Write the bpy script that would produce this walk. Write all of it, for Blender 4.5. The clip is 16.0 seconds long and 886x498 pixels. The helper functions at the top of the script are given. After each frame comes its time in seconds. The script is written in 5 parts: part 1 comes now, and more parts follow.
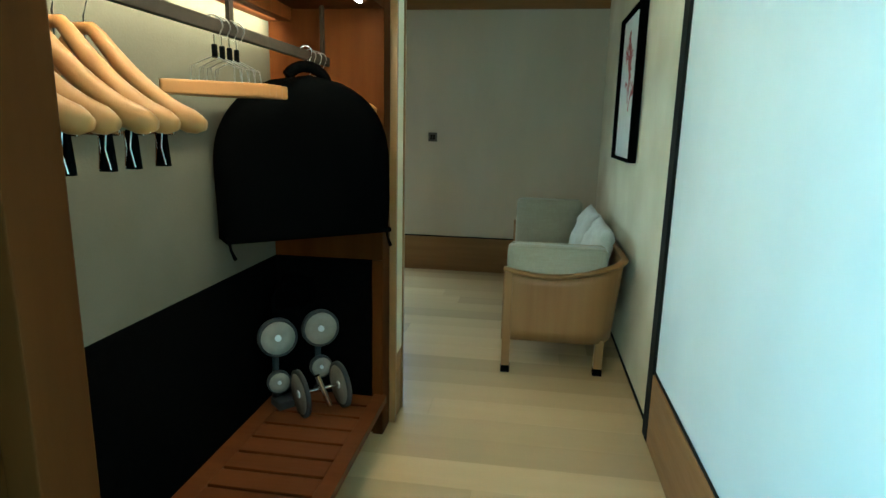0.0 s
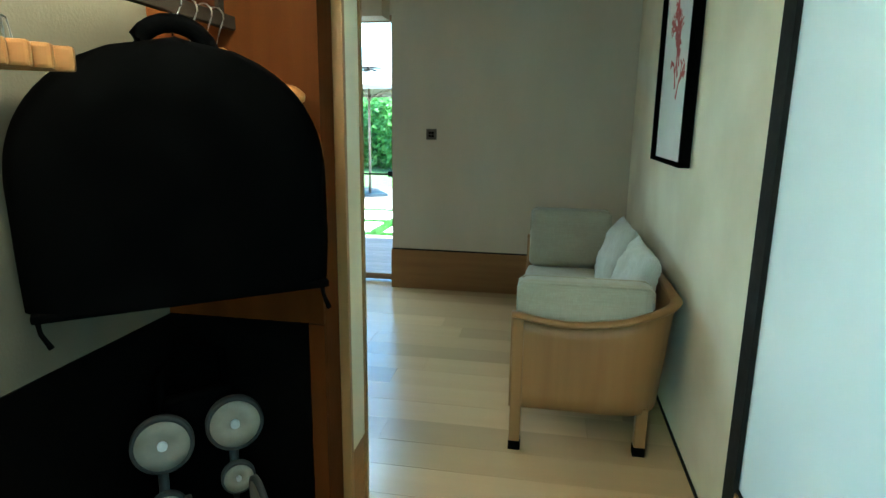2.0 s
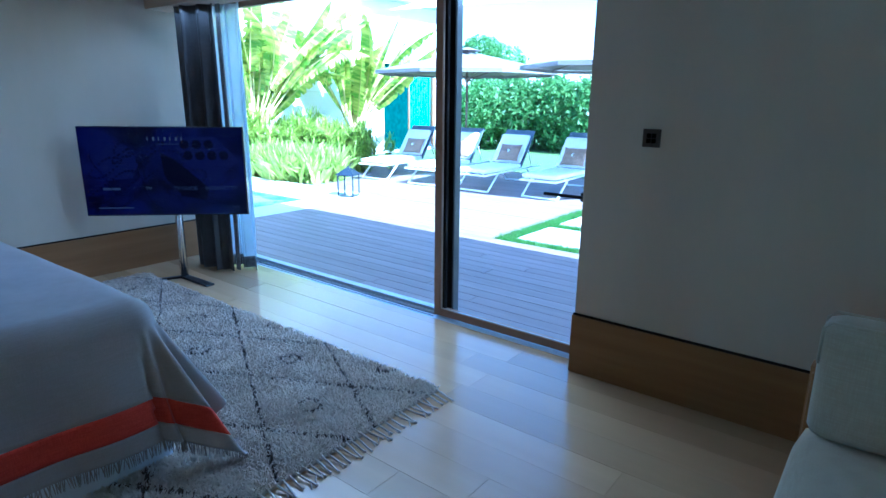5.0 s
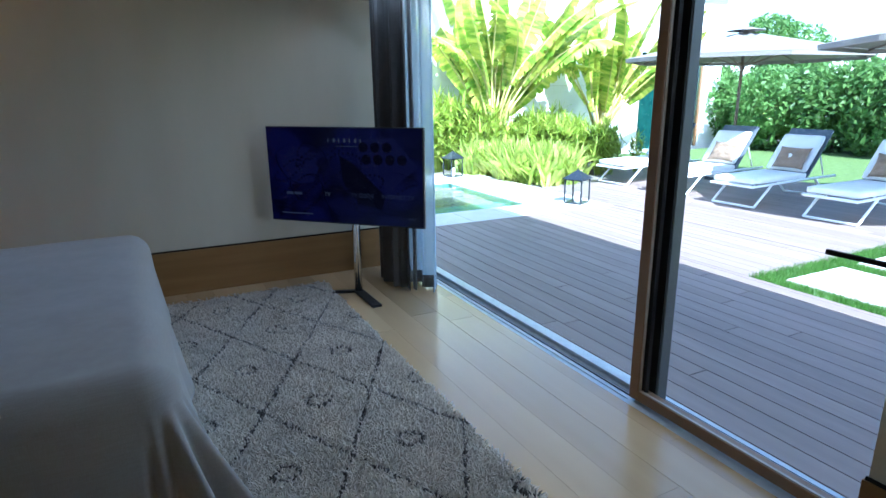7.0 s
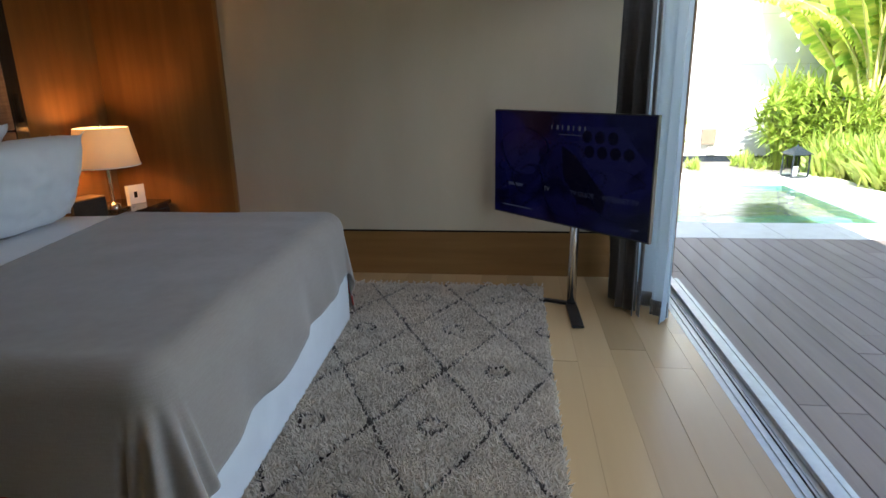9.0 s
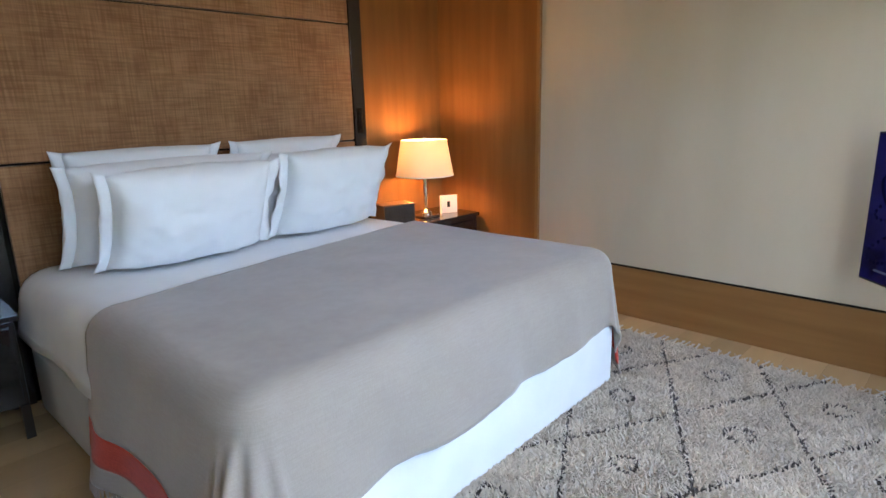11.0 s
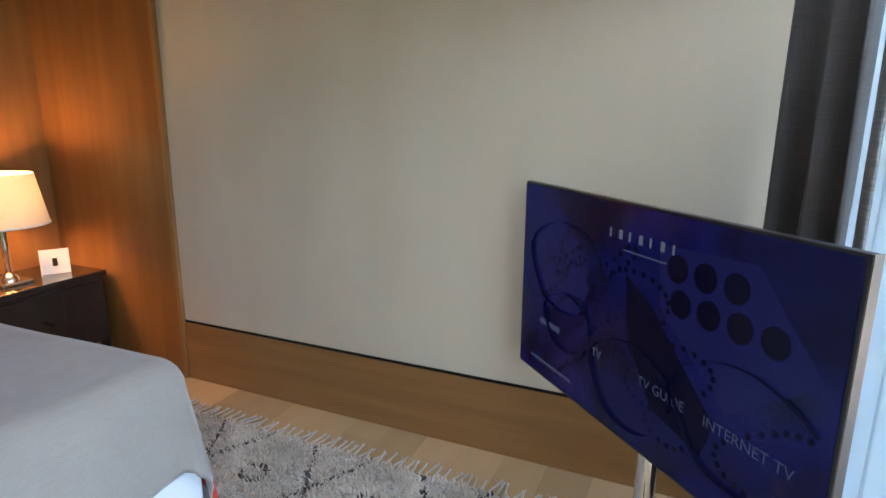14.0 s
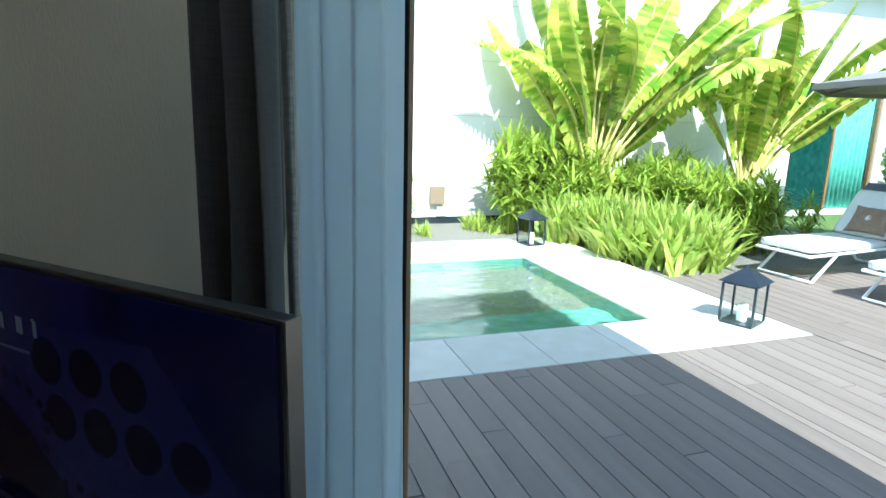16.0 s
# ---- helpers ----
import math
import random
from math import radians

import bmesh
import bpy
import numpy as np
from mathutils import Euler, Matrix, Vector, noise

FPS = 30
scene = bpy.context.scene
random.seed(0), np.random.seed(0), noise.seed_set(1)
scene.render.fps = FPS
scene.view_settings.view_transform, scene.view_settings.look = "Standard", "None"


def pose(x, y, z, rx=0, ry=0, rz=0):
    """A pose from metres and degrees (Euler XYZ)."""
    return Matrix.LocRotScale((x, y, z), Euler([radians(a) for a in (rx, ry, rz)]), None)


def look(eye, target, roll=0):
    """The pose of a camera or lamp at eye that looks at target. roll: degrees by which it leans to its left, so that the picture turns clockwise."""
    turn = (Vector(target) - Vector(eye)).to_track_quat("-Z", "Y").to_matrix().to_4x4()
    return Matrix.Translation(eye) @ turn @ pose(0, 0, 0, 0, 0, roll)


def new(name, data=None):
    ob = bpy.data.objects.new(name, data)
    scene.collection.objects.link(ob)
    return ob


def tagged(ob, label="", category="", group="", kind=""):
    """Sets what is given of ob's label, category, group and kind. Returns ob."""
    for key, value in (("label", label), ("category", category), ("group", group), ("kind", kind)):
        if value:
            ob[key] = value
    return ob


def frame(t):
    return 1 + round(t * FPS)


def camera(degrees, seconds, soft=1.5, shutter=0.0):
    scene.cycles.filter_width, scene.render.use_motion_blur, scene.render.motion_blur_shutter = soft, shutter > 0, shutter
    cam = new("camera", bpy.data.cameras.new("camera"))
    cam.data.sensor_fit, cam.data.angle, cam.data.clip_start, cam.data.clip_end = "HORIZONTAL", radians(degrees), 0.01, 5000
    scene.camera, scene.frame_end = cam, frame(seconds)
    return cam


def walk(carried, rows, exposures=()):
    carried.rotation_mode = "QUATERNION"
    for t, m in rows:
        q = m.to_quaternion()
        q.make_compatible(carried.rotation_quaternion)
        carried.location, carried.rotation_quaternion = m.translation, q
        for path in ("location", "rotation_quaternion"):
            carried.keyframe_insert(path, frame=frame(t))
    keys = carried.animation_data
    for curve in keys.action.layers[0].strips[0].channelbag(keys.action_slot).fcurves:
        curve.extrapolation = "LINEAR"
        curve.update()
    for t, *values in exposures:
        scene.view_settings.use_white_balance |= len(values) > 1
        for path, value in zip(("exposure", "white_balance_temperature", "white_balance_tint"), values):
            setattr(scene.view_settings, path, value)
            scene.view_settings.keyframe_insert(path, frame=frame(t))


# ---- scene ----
cam = camera(74.3, 16.0)
PATH = [
    (0, (5.153, -5.614, 1.392), (4.869, -3.677, 0.984), 1.3),
    (0.5, (5.159, -5.524, 1.38), (4.856, -3.588, 0.979), 1.1),
    (1, (5.181, -5.284, 1.387), (4.861, -3.351, 0.988), 1.0),
    (1.5, (5.186, -5.016, 1.382), (4.859, -3.086, 0.975), 0.5),
    (2, (5.15, -4.725, 1.392), (4.809, -2.8, 0.969), 0.7),
    (2.5, (5.165, -4.377, 1.37), (4.783, -2.464, 0.929), 0.7),
    (3, (5.205, -4.049, 1.374), (4.745, -2.159, 0.908), 0.4),
    (5.3, (5.158, -2.646, 1.474), (3.854, -1.216, 0.972), 0.4),
    (5.5, (5.099, -2.541, 1.468), (3.732, -1.17, 0.964), 0.2),
    (6, (4.945, -2.265, 1.479), (3.448, -1.039, 0.974), 0.0),
    (6.5, (4.785, -2.046, 1.466), (3.176, -0.973, 0.959), -0.1),
    (7, (4.655, -1.81, 1.464), (2.931, -0.939, 0.947), -0.5),
    (7.5, (4.573, -1.53, 1.458), (2.755, -0.886, 0.928), -0.7),
    (8, (4.484, -1.292, 1.442), (2.598, -0.909, 0.9), -1.0),
    (8.5, (4.358, -1.086, 1.423), (2.434, -0.996, 0.884), -1.1),
    (9, (4.247, -0.878, 1.43), (2.339, -1.108, 0.876), -1.1),
    (9.5, (4.117, -0.728, 1.429), (2.278, -1.277, 0.866), -1.2),
    (10, (3.91, -0.674, 1.393), (2.181, -1.519, 0.849), -1.0),
    (10.2, (3.828, -0.642, 1.385), (2.162, -1.614, 0.856), -1.3),
    (12.3, (3.01, -0.506, 1.421), (1.838, -2.069, 0.994), -0.5),
    (12.5, (2.913, -0.495, 1.412), (1.716, -2.042, 0.998), -0.5),
    (13, (2.663, -0.451, 1.424), (1.312, -1.868, 1.014), -0.1),
    (13.5, (2.447, -0.41, 1.424), (0.866, -1.566, 1.017), 0.3),
    (14, (2.243, -0.408, 1.467), (0.461, -1.2, 1.02), 0.4),
    (14.5, (2.076, -0.372, 1.469), (0.176, -0.787, 1.003), 0.5),
    (15, (1.884, -0.255, 1.44), (-0.062, -0.346, 0.989), 1.0),
    (15.5, (1.749, -0.185, 1.444), (-0.182, 0.096, 1.005), 1.4),
    (16, (1.666, -0.159, 1.449), (-0.187, 0.469, 1.033), 1.5),
]
EXPOSURES = [
    (0, 3.0, 4850, -17), (1.5, 3.1, 4850, -17), (3.0, 3.15, 4500, -7), (5.3, 2.2, 3800, 5), (6.5, 2.0, 4250, 5), (8.0, 1.6, 5600, 6), (9.0, 1.75, 5900, 10), (10.0, 2.75, 6300, 14),
    (12.3, 3.2, 5000, 9), (13.5, 3.15, 5250, 8), (14.5, 2.8, 5800, 11), (15.0, 1.85, 5300, 6), (15.5, 1.35, 5200, -2), (16, 1.15, 5300, -5),
]
walk(cam, [(t, look(eye, target, roll)) for t, eye, target, roll in PATH], EXPOSURES)

# ---- world, sun, large lights ----
SUN_WAY = Vector((-0.66, 0.09, -0.74)).normalized()
world = bpy.data.worlds.new("sky_world")
scene.world = world
world.use_nodes = True
wn = world.node_tree.nodes
sky = wn.new("ShaderNodeTexSky")
sky.sky_type = "NISHITA"
sky.sun_disc = False
sky.sun_elevation = math.asin(-SUN_WAY.z)
sky.sun_rotation = math.atan2(-SUN_WAY.x, -SUN_WAY.y)
world.node_tree.links.new(sky.outputs[0], wn["Background"].inputs[0])
wn["Background"].inputs[1].default_value = 0.15
sun = new("sun", bpy.data.lights.new("sun", "SUN"))
sun.data.energy, sun.data.angle, sun.data.color = 5.0, radians(0.5), (1.0, 0.95, 0.86)
sun.matrix_world = look((0, 0, 12), Vector((0, 0, 12)) + SUN_WAY)


def area_lamp(name, eye, target, sx, sy, energy, color, spread=180):
    lamp = new(name, bpy.data.lights.new(name, "AREA"))
    lamp.data.shape, lamp.data.size, lamp.data.size_y = "RECTANGLE", sx, sy
    lamp.data.energy, lamp.data.color = energy, color
    lamp.data.spread = radians(spread)
    lamp.matrix_world = look(eye, target)
    return lamp


# daylight of the hall window behind the walk, and of the closet's LED strips
area_lamp("hall_window_light", (4.47, -6.3, 1.25), (5.75, -5.8, 1.5), 1.4, 1.9, 6.8, (0.46, 0.93, 1.0))
area_lamp("glass_door_sky_light", (1.95, 0.11, 2.10), (2.2, -1.15, 0.0), 3.4, 0.22, 4.4, (0.90, 0.95, 1.0), 140)
area_lamp("closet_strip_light", (4.485, -4.1, 1.838), (4.25, -4.1, 1.2), 1.5, 0.015, 0.38, (1.0, 0.58, 0.25))
area_lamp("closet_cove_light", (4.11, -4.05, 1.795), (4.05, -4.05, 1.745), 1.6, 0.012, 1.7, (1.0, 0.74, 0.46))

# ---- materials ----


def principled(name):
    m = bpy.data.materials.new(name)
    m.use_nodes = True
    return m, m.node_tree.nodes, m.node_tree.links, m.node_tree.nodes["Principled BSDF"]


def surface(name, a, b, scale=8.0, rough=0.6, bump=0.1, bump_scale=None, stretch=(1, 1, 1), metal=0.0, spec=0.5, rand=0.0,
            island=0.0, detail=6, dist=0.004, rough_var=0.1, contrast=(0.3, 0.7), sheen=0.0, coat=0.0):
    """Two tones mixed by broad and fine noise, with relief and uneven gloss; rand varies the tone from object to object."""
    m, n, l, p = principled(name)
    tc = n.new("ShaderNodeTexCoord")
    mp = n.new("ShaderNodeMapping")
    mp.inputs["Scale"].default_value = stretch
    l.new(tc.outputs["Object"], mp.inputs[0])
    big = n.new("ShaderNodeTexNoise")
    big.inputs["Scale"].default_value, big.inputs["Detail"].default_value = scale, detail
    l.new(mp.outputs[0], big.inputs["Vector"])
    ramp = n.new("ShaderNodeMapRange")
    ramp.inputs[1].default_value, ramp.inputs[2].default_value = contrast
    l.new(big.outputs[0], ramp.inputs[0])
    mix = n.new("ShaderNodeMix")
    mix.data_type = "RGBA"
    mix.inputs[6].default_value, mix.inputs[7].default_value = (*a, 1), (*b, 1)
    l.new(ramp.outputs[0], mix.inputs[0])
    out = mix.outputs[2]
    if rand or island:
        hsv = n.new("ShaderNodeHueSaturation")
        vr = n.new("ShaderNodeMapRange")
        amount = rand or island
        vr.inputs[3].default_value, vr.inputs[4].default_value = 1 - amount, 1 + amount
        if rand:
            l.new(n.new("ShaderNodeObjectInfo").outputs["Random"], vr.inputs[0])
        else:
            l.new(n.new("ShaderNodeNewGeometry").outputs["Random Per Island"], vr.inputs[0])
        l.new(vr.outputs[0], hsv.inputs["Value"])
        l.new(out, hsv.inputs["Color"])
        out = hsv.outputs[0]
    l.new(out, p.inputs["Base Color"])
    fine = n.new("ShaderNodeTexNoise")
    fine.inputs["Scale"].default_value, fine.inputs["Detail"].default_value = bump_scale or scale * 6, 4
    l.new(mp.outputs[0], fine.inputs["Vector"])
    rr = n.new("ShaderNodeMapRange")
    rr.inputs[3].default_value, rr.inputs[4].default_value = max(rough - rough_var, 0.02), min(rough + rough_var, 1)
    l.new(fine.outputs[0], rr.inputs[0])
    l.new(rr.outputs[0], p.inputs["Roughness"])
    if bump:
        bp = n.new("ShaderNodeBump")
        bp.inputs["Strength"].default_value, bp.inputs["Distance"].default_value = bump, dist
        l.new(fine.outputs[0], bp.inputs["Height"])
        l.new(bp.outputs[0], p.inputs["Normal"])
    p.inputs["Metallic"].default_value = metal
    p.inputs["Specular IOR Level"].default_value = spec
    p.inputs["Sheen Weight"].default_value = sheen
    p.inputs["Coat Weight"].default_value = coat
    return m


def wood(name, a, b, axis="x", scale=3.0, rough=0.45, rand=0.0, bump=0.12, spec=0.4):
    stretch = {"x": (0.12, 1.6, 1.6), "y": (1.6, 0.12, 1.6), "z": (1.6, 1.6, 0.12)}[axis]
    return surface(name, a, b, scale=scale * 3, rough=rough, bump=bump, bump_scale=scale * 22, stretch=stretch, rand=rand, spec=spec,
                   dist=0.002, contrast=(0.25, 0.75))


def weave(name, a, b, threads=220.0, rough=0.9, bump=0.5, sheen=0.2):
    """Cloth: threads in two directions over slow blotches."""
    m, n, l, p = principled(name)
    tc = n.new("ShaderNodeTexCoord")
    hs = []
    for st in ((threads, threads, threads * 0.06), (threads * 0.06, threads * 0.06, threads)):
        mp = n.new("ShaderNodeMapping")
        mp.inputs["Scale"].default_value = st
        l.new(tc.outputs["Object"], mp.inputs[0])
        t = n.new("ShaderNodeTexNoise")
        t.inputs["Scale"].default_value, t.inputs["Detail"].default_value = 1.0, 3
        l.new(mp.outputs[0], t.inputs["Vector"])
        hs.append(t.outputs[0])
    mul = n.new("ShaderNodeMath")
    mul.operation = "MULTIPLY"
    l.new(hs[0], mul.inputs[0])
    l.new(hs[1], mul.inputs[1])
    slow = n.new("ShaderNodeTexNoise")
    slow.inputs["Scale"].default_value = 5
    l.new(tc.outputs["Object"], slow.inputs["Vector"])
    add = n.new("ShaderNodeMath")
    add.operation = "MULTIPLY_ADD"
    add.inputs[1].default_value = 0.35
    l.new(slow.outputs[0], add.inputs[0])
    l.new(mul.outputs[0], add.inputs[2])
    ramp = n.new("ShaderNodeMapRange")
    ramp.inputs[1].default_value, ramp.inputs[2].default_value = 0.3, 0.56
    l.new(add.outputs[0], ramp.inputs[0])
    mix = n.new("ShaderNodeMix")
    mix.data_type = "RGBA"
    mix.inputs[6].default_value, mix.inputs[7].default_value = (*a, 1), (*b, 1)
    l.new(ramp.outputs[0], mix.inputs[0])
    l.new(mix.outputs[2], p.inputs["Base Color"])
    bp = n.new("ShaderNodeBump")
    bp.inputs["Strength"].default_value, bp.inputs["Distance"].default_value = bump, 0.002
    l.new(mul.outputs[0], bp.inputs["Height"])
    l.new(bp.outputs[0], p.inputs["Normal"])
    p.inputs["Roughness"].default_value = rough
    p.inputs["Sheen Weight"].default_value = sheen
    p.inputs["Specular IOR Level"].default_value = 0.15
    return m


def let_through(m, share):
    """Lets part of the light pass through the fibres of a pile or leaf."""
    n, l = m.node_tree.nodes, m.node_tree.links
    p = n["Principled BSDF"]
    tr = n.new("ShaderNodeBsdfTranslucent")
    l.new(p.inputs["Base Color"].links[0].from_socket, tr.inputs[0])
    mx = n.new("ShaderNodeMixShader")
    mx.inputs[0].default_value = share
    l.new(p.outputs[0], mx.inputs[1])
    l.new(tr.outputs[0], mx.inputs[2])
    l.new(mx.outputs[0], n["Material Output"].inputs[0])


def glowing(name, color, strength):
    m, n, l, p = principled(name)
    p.inputs["Base Color"].default_value = (0.006, 0.006, 0.008, 1)
    p.inputs["Specular IOR Level"].default_value = 0.1
    p.inputs["Roughness"].default_value = 0.2
    p.inputs["Emission Color"].default_value = (*color, 1)
    p.inputs["Emission Strength"].default_value = strength
    return m


def thin_cloth(name, color, through_share, rough=0.9):
    """Cloth that lets part of the light through."""
    m, n, l, p = principled(name)
    p.inputs["Base Color"].default_value = (*color, 1)
    p.inputs["Roughness"].default_value = rough
    tr = n.new("ShaderNodeBsdfTranslucent")
    tr.inputs[0].default_value = (*color, 1)
    mx = n.new("ShaderNodeMixShader")
    mx.inputs[0].default_value = through_share
    l.new(p.outputs[0], mx.inputs[1])
    l.new(tr.outputs[0], mx.inputs[2])
    l.new(mx.outputs[0], n["Material Output"].inputs[0])
    return m


def glass(name, color=(0.97, 1.0, 0.99)):
    m, n, l, p = principled(name)
    p.inputs["Base Color"].default_value = (*color, 1)
    p.inputs["Roughness"].default_value = 0.0
    p.inputs["IOR"].default_value = 1.06
    p.inputs["Transmission Weight"].default_value = 1.0
    return m


def leafy(name, a, b, scale=6, stretch=(1, 1, 1), contrast=(0.3, 0.7), island=0.0):
    m = surface(name, a, b, scale=scale, rough=0.4, bump=0.15, bump_scale=40, rand=0.0 if island else 0.18, island=island, spec=0.4, stretch=stretch, contrast=contrast)
    n, l = m.node_tree.nodes, m.node_tree.links
    p = n["Principled BSDF"]
    tr = n.new("ShaderNodeBsdfTranslucent")
    src = p.inputs["Base Color"].links[0].from_socket
    l.new(src, tr.inputs[0])
    mx = n.new("ShaderNodeMixShader")
    mx.inputs[0].default_value = 0.45
    l.new(p.outputs[0], mx.inputs[1])
    l.new(tr.outputs[0], mx.inputs[2])
    l.new(mx.outputs[0], n["Material Output"].inputs[0])
    return m


M_WALL = surface("textured_wallpaper", (0.52, 0.435, 0.322), (0.585, 0.495, 0.373), scale=2.5, rough=0.85, bump=0.25, bump_scale=160, stretch=(1, 1, 0.35), spec=0.2)
M_PLASTER = surface("worn_cream_plaster", (0.66, 0.575, 0.40), (0.80, 0.73, 0.56), scale=2.4, rough=0.7, bump=0.25, bump_scale=14, spec=0.3)
M_PANEL = surface("pale_plaster_panel", (0.70, 0.77, 0.79), (0.76, 0.83, 0.85), scale=2.2, rough=0.6, bump=0.25, bump_scale=11, spec=0.3)
M_CEIL = surface("ceiling_paint", (0.62, 0.58, 0.51), (0.67, 0.63, 0.56), scale=3, rough=0.9, bump=0.05)
M_SKIRT = wood("oak_skirting", (0.21, 0.10, 0.030), (0.285, 0.145, 0.048), "x", rough=0.5, spec=0.2)
M_SKIRT_Y = wood("oak_skirting_along", (0.21, 0.10, 0.030), (0.285, 0.145, 0.048), "y", rough=0.5, spec=0.2)
M_VENEER = wood("amber_wood_veneer", (0.17, 0.072, 0.018), (0.25, 0.112, 0.030), "z", rough=0.35)
M_CLOSET = wood("closet_walnut", (0.050, 0.0135, 0.002), (0.080, 0.024, 0.0045), "z", rough=0.6, spec=0.04)
M_BENCH = wood("bench_wood", (0.065, 0.018, 0.0035), (0.098, 0.029, 0.0065), "x", rough=0.5, spec=0.15)
M_FLOOR = surface("pale_oak_floor", (0.45, 0.30, 0.145), (0.58, 0.405, 0.215), scale=4.5, rough=0.22, bump=0.10, bump_scale=26, stretch=(0.10, 1.5, 1.5), rand=0.16, spec=0.5,
                  dist=0.001, contrast=(0.05, 0.95), rough_var=0.07)
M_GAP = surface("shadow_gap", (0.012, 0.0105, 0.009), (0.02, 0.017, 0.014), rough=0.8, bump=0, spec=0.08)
M_BLACK = surface("black_leather", (0.0015, 0.0014, 0.0013), (0.003, 0.0027, 0.0024), scale=30, rough=0.8, bump=0.2, bump_scale=200, spec=0.0)
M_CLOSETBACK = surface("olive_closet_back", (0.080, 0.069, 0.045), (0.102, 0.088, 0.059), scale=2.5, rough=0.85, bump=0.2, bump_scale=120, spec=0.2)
M_BRONZE = surface("dark_bronze", (0.016, 0.012, 0.008), (0.026, 0.019, 0.013), rough=0.6, bump=0.03, spec=0.02)
M_FRAME = surface("brown_window_frame", (0.23, 0.122, 0.056), (0.29, 0.160, 0.080), scale=5, rough=0.4, bump=0.03)
M_BEAD = surface("cream_glazing_bead", (0.50, 0.42, 0.32), (0.56, 0.48, 0.38), scale=20, rough=0.5, bump=0)
M_FRAMEDARK = surface("grey_window_frame", (0.055, 0.047, 0.042), (0.075, 0.065, 0.058), scale=5, rough=0.45, bump=0.03)
M_CHROME = surface("chrome", (0.75, 0.74, 0.72), (0.8, 0.79, 0.77), rough=0.12, bump=0, metal=1.0, rough_var=0.05)
M_STEEL = surface("aluminium_track", (0.50, 0.51, 0.52), (0.60, 0.61, 0.62), scale=20, rough=0.38, bump=0.05, metal=0.3)
M_SOFAWOOD = wood("light_oak_sofa", (0.235, 0.115, 0.034), (0.305, 0.158, 0.052), "z", rough=0.45)
M_LINEN = weave("pale_linen", (0.36, 0.325, 0.24), (0.42, 0.385, 0.29), threads=260)
M_RAFFIA = weave("raffia_headboard", (0.225, 0.112, 0.050), (0.375, 0.203, 0.097), threads=95, bump=0.6)
M_SHEET = surface("white_cotton", (0.86, 0.86, 0.87), (0.90, 0.90, 0.91), scale=6, rough=0.85, bump=0.12, bump_scale=9, sheen=0.1, dist=0.01)
M_BASE = surface("white_bed_skirt", (0.78, 0.79, 0.80), (0.83, 0.84, 0.85), scale=6, rough=0.85, bump=0.12, bump_scale=14, dist=0.006)
M_WOOL = weave("taupe_wool", (0.32, 0.274, 0.238), (0.36, 0.314, 0.275), threads=330, bump=0.12, sheen=0.4)
M_RED = weave("red_wool_border", (0.42, 0.035, 0.015), (0.55, 0.06, 0.03), threads=330, bump=0.3)
M_RUG = surface("ivory_shag", (0.75, 0.68, 0.59), (0.88, 0.81, 0.71), scale=4, rough=0.95, bump=0, island=0.07, spec=0.1)
M_RUGDARK = surface("dark_shag", (0.09, 0.081, 0.075), (0.155, 0.138, 0.127), scale=6, rough=0.95, bump=0, island=0.3, spec=0.1)
let_through(M_RUG, 0.5)
M_FRINGE = surface("rug_fringe", (0.50, 0.44, 0.36), (0.60, 0.54, 0.46), scale=20, rough=0.95, bump=0, spec=0.1)
M_DRAPE = weave("charcoal_drape", (0.085, 0.081, 0.080), (0.110, 0.105, 0.103), threads=260, bump=0.12)
M_LINING = weave("grey_drape_lining", (0.16, 0.16, 0.16), (0.30, 0.30, 0.30), threads=240, bump=0.5)
M_SHEER = thin_cloth("white_sheer", (0.84, 0.90, 0.94), 0.5)
nt = M_SHEER.node_tree
weft = nt.nodes.new("ShaderNodeMixShader")
weft.inputs[0].default_value = 0.32
nt.links.new(nt.nodes["Material Output"].inputs[0].links[0].from_socket, weft.inputs[1])
nt.links.new(nt.nodes.new("ShaderNodeBsdfTransparent").outputs[0], weft.inputs[2])
nt.links.new(weft.outputs[0], nt.nodes["Material Output"].inputs[0])
M_GLASS = glass("clear_glass")
M_TVBODY = surface("black_tv_shell", (0.012, 0.012, 0.013), (0.018, 0.018, 0.02), rough=0.35, bump=0)
M_SHADE = thin_cloth("cream_lamp_shade", (0.84, 0.68, 0.46), 0.065)
M_BULB = glowing("warm_bulb", (1.0, 0.58, 0.24), 10)
M_STRIP = glowing("led_strip", (1.0, 0.80, 0.55), 22)
M_LACQUER = surface("black_lacquer", (0.012, 0.010, 0.009), (0.02, 0.017, 0.015), rough=0.15, bump=0, coat=0.5)
M_PAPER = surface("white_card", (0.75, 0.73, 0.70), (0.8, 0.78, 0.75), rough=0.6, bump=0)
M_HANGER = wood("blond_hanger_wood", (0.30, 0.125, 0.032), (0.39, 0.175, 0.05), "x", rough=0.5, rand=0.06, spec=0.15)
M_BAG = surface("black_garment_cloth", (0.0010, 0.0010, 0.0010), (0.002, 0.002, 0.002), rough=0.95, bump=0.1, bump_scale=300, spec=0.0)
M_TYRE = surface("dark_rubber", (0.02, 0.02, 0.02), (0.035, 0.035, 0.033), rough=0.8, bump=0.1)
M_WIRE = surface("dull_steel_wire", (0.16, 0.15, 0.13), (0.22, 0.20, 0.18), rough=0.35, bump=0, metal=0.9)
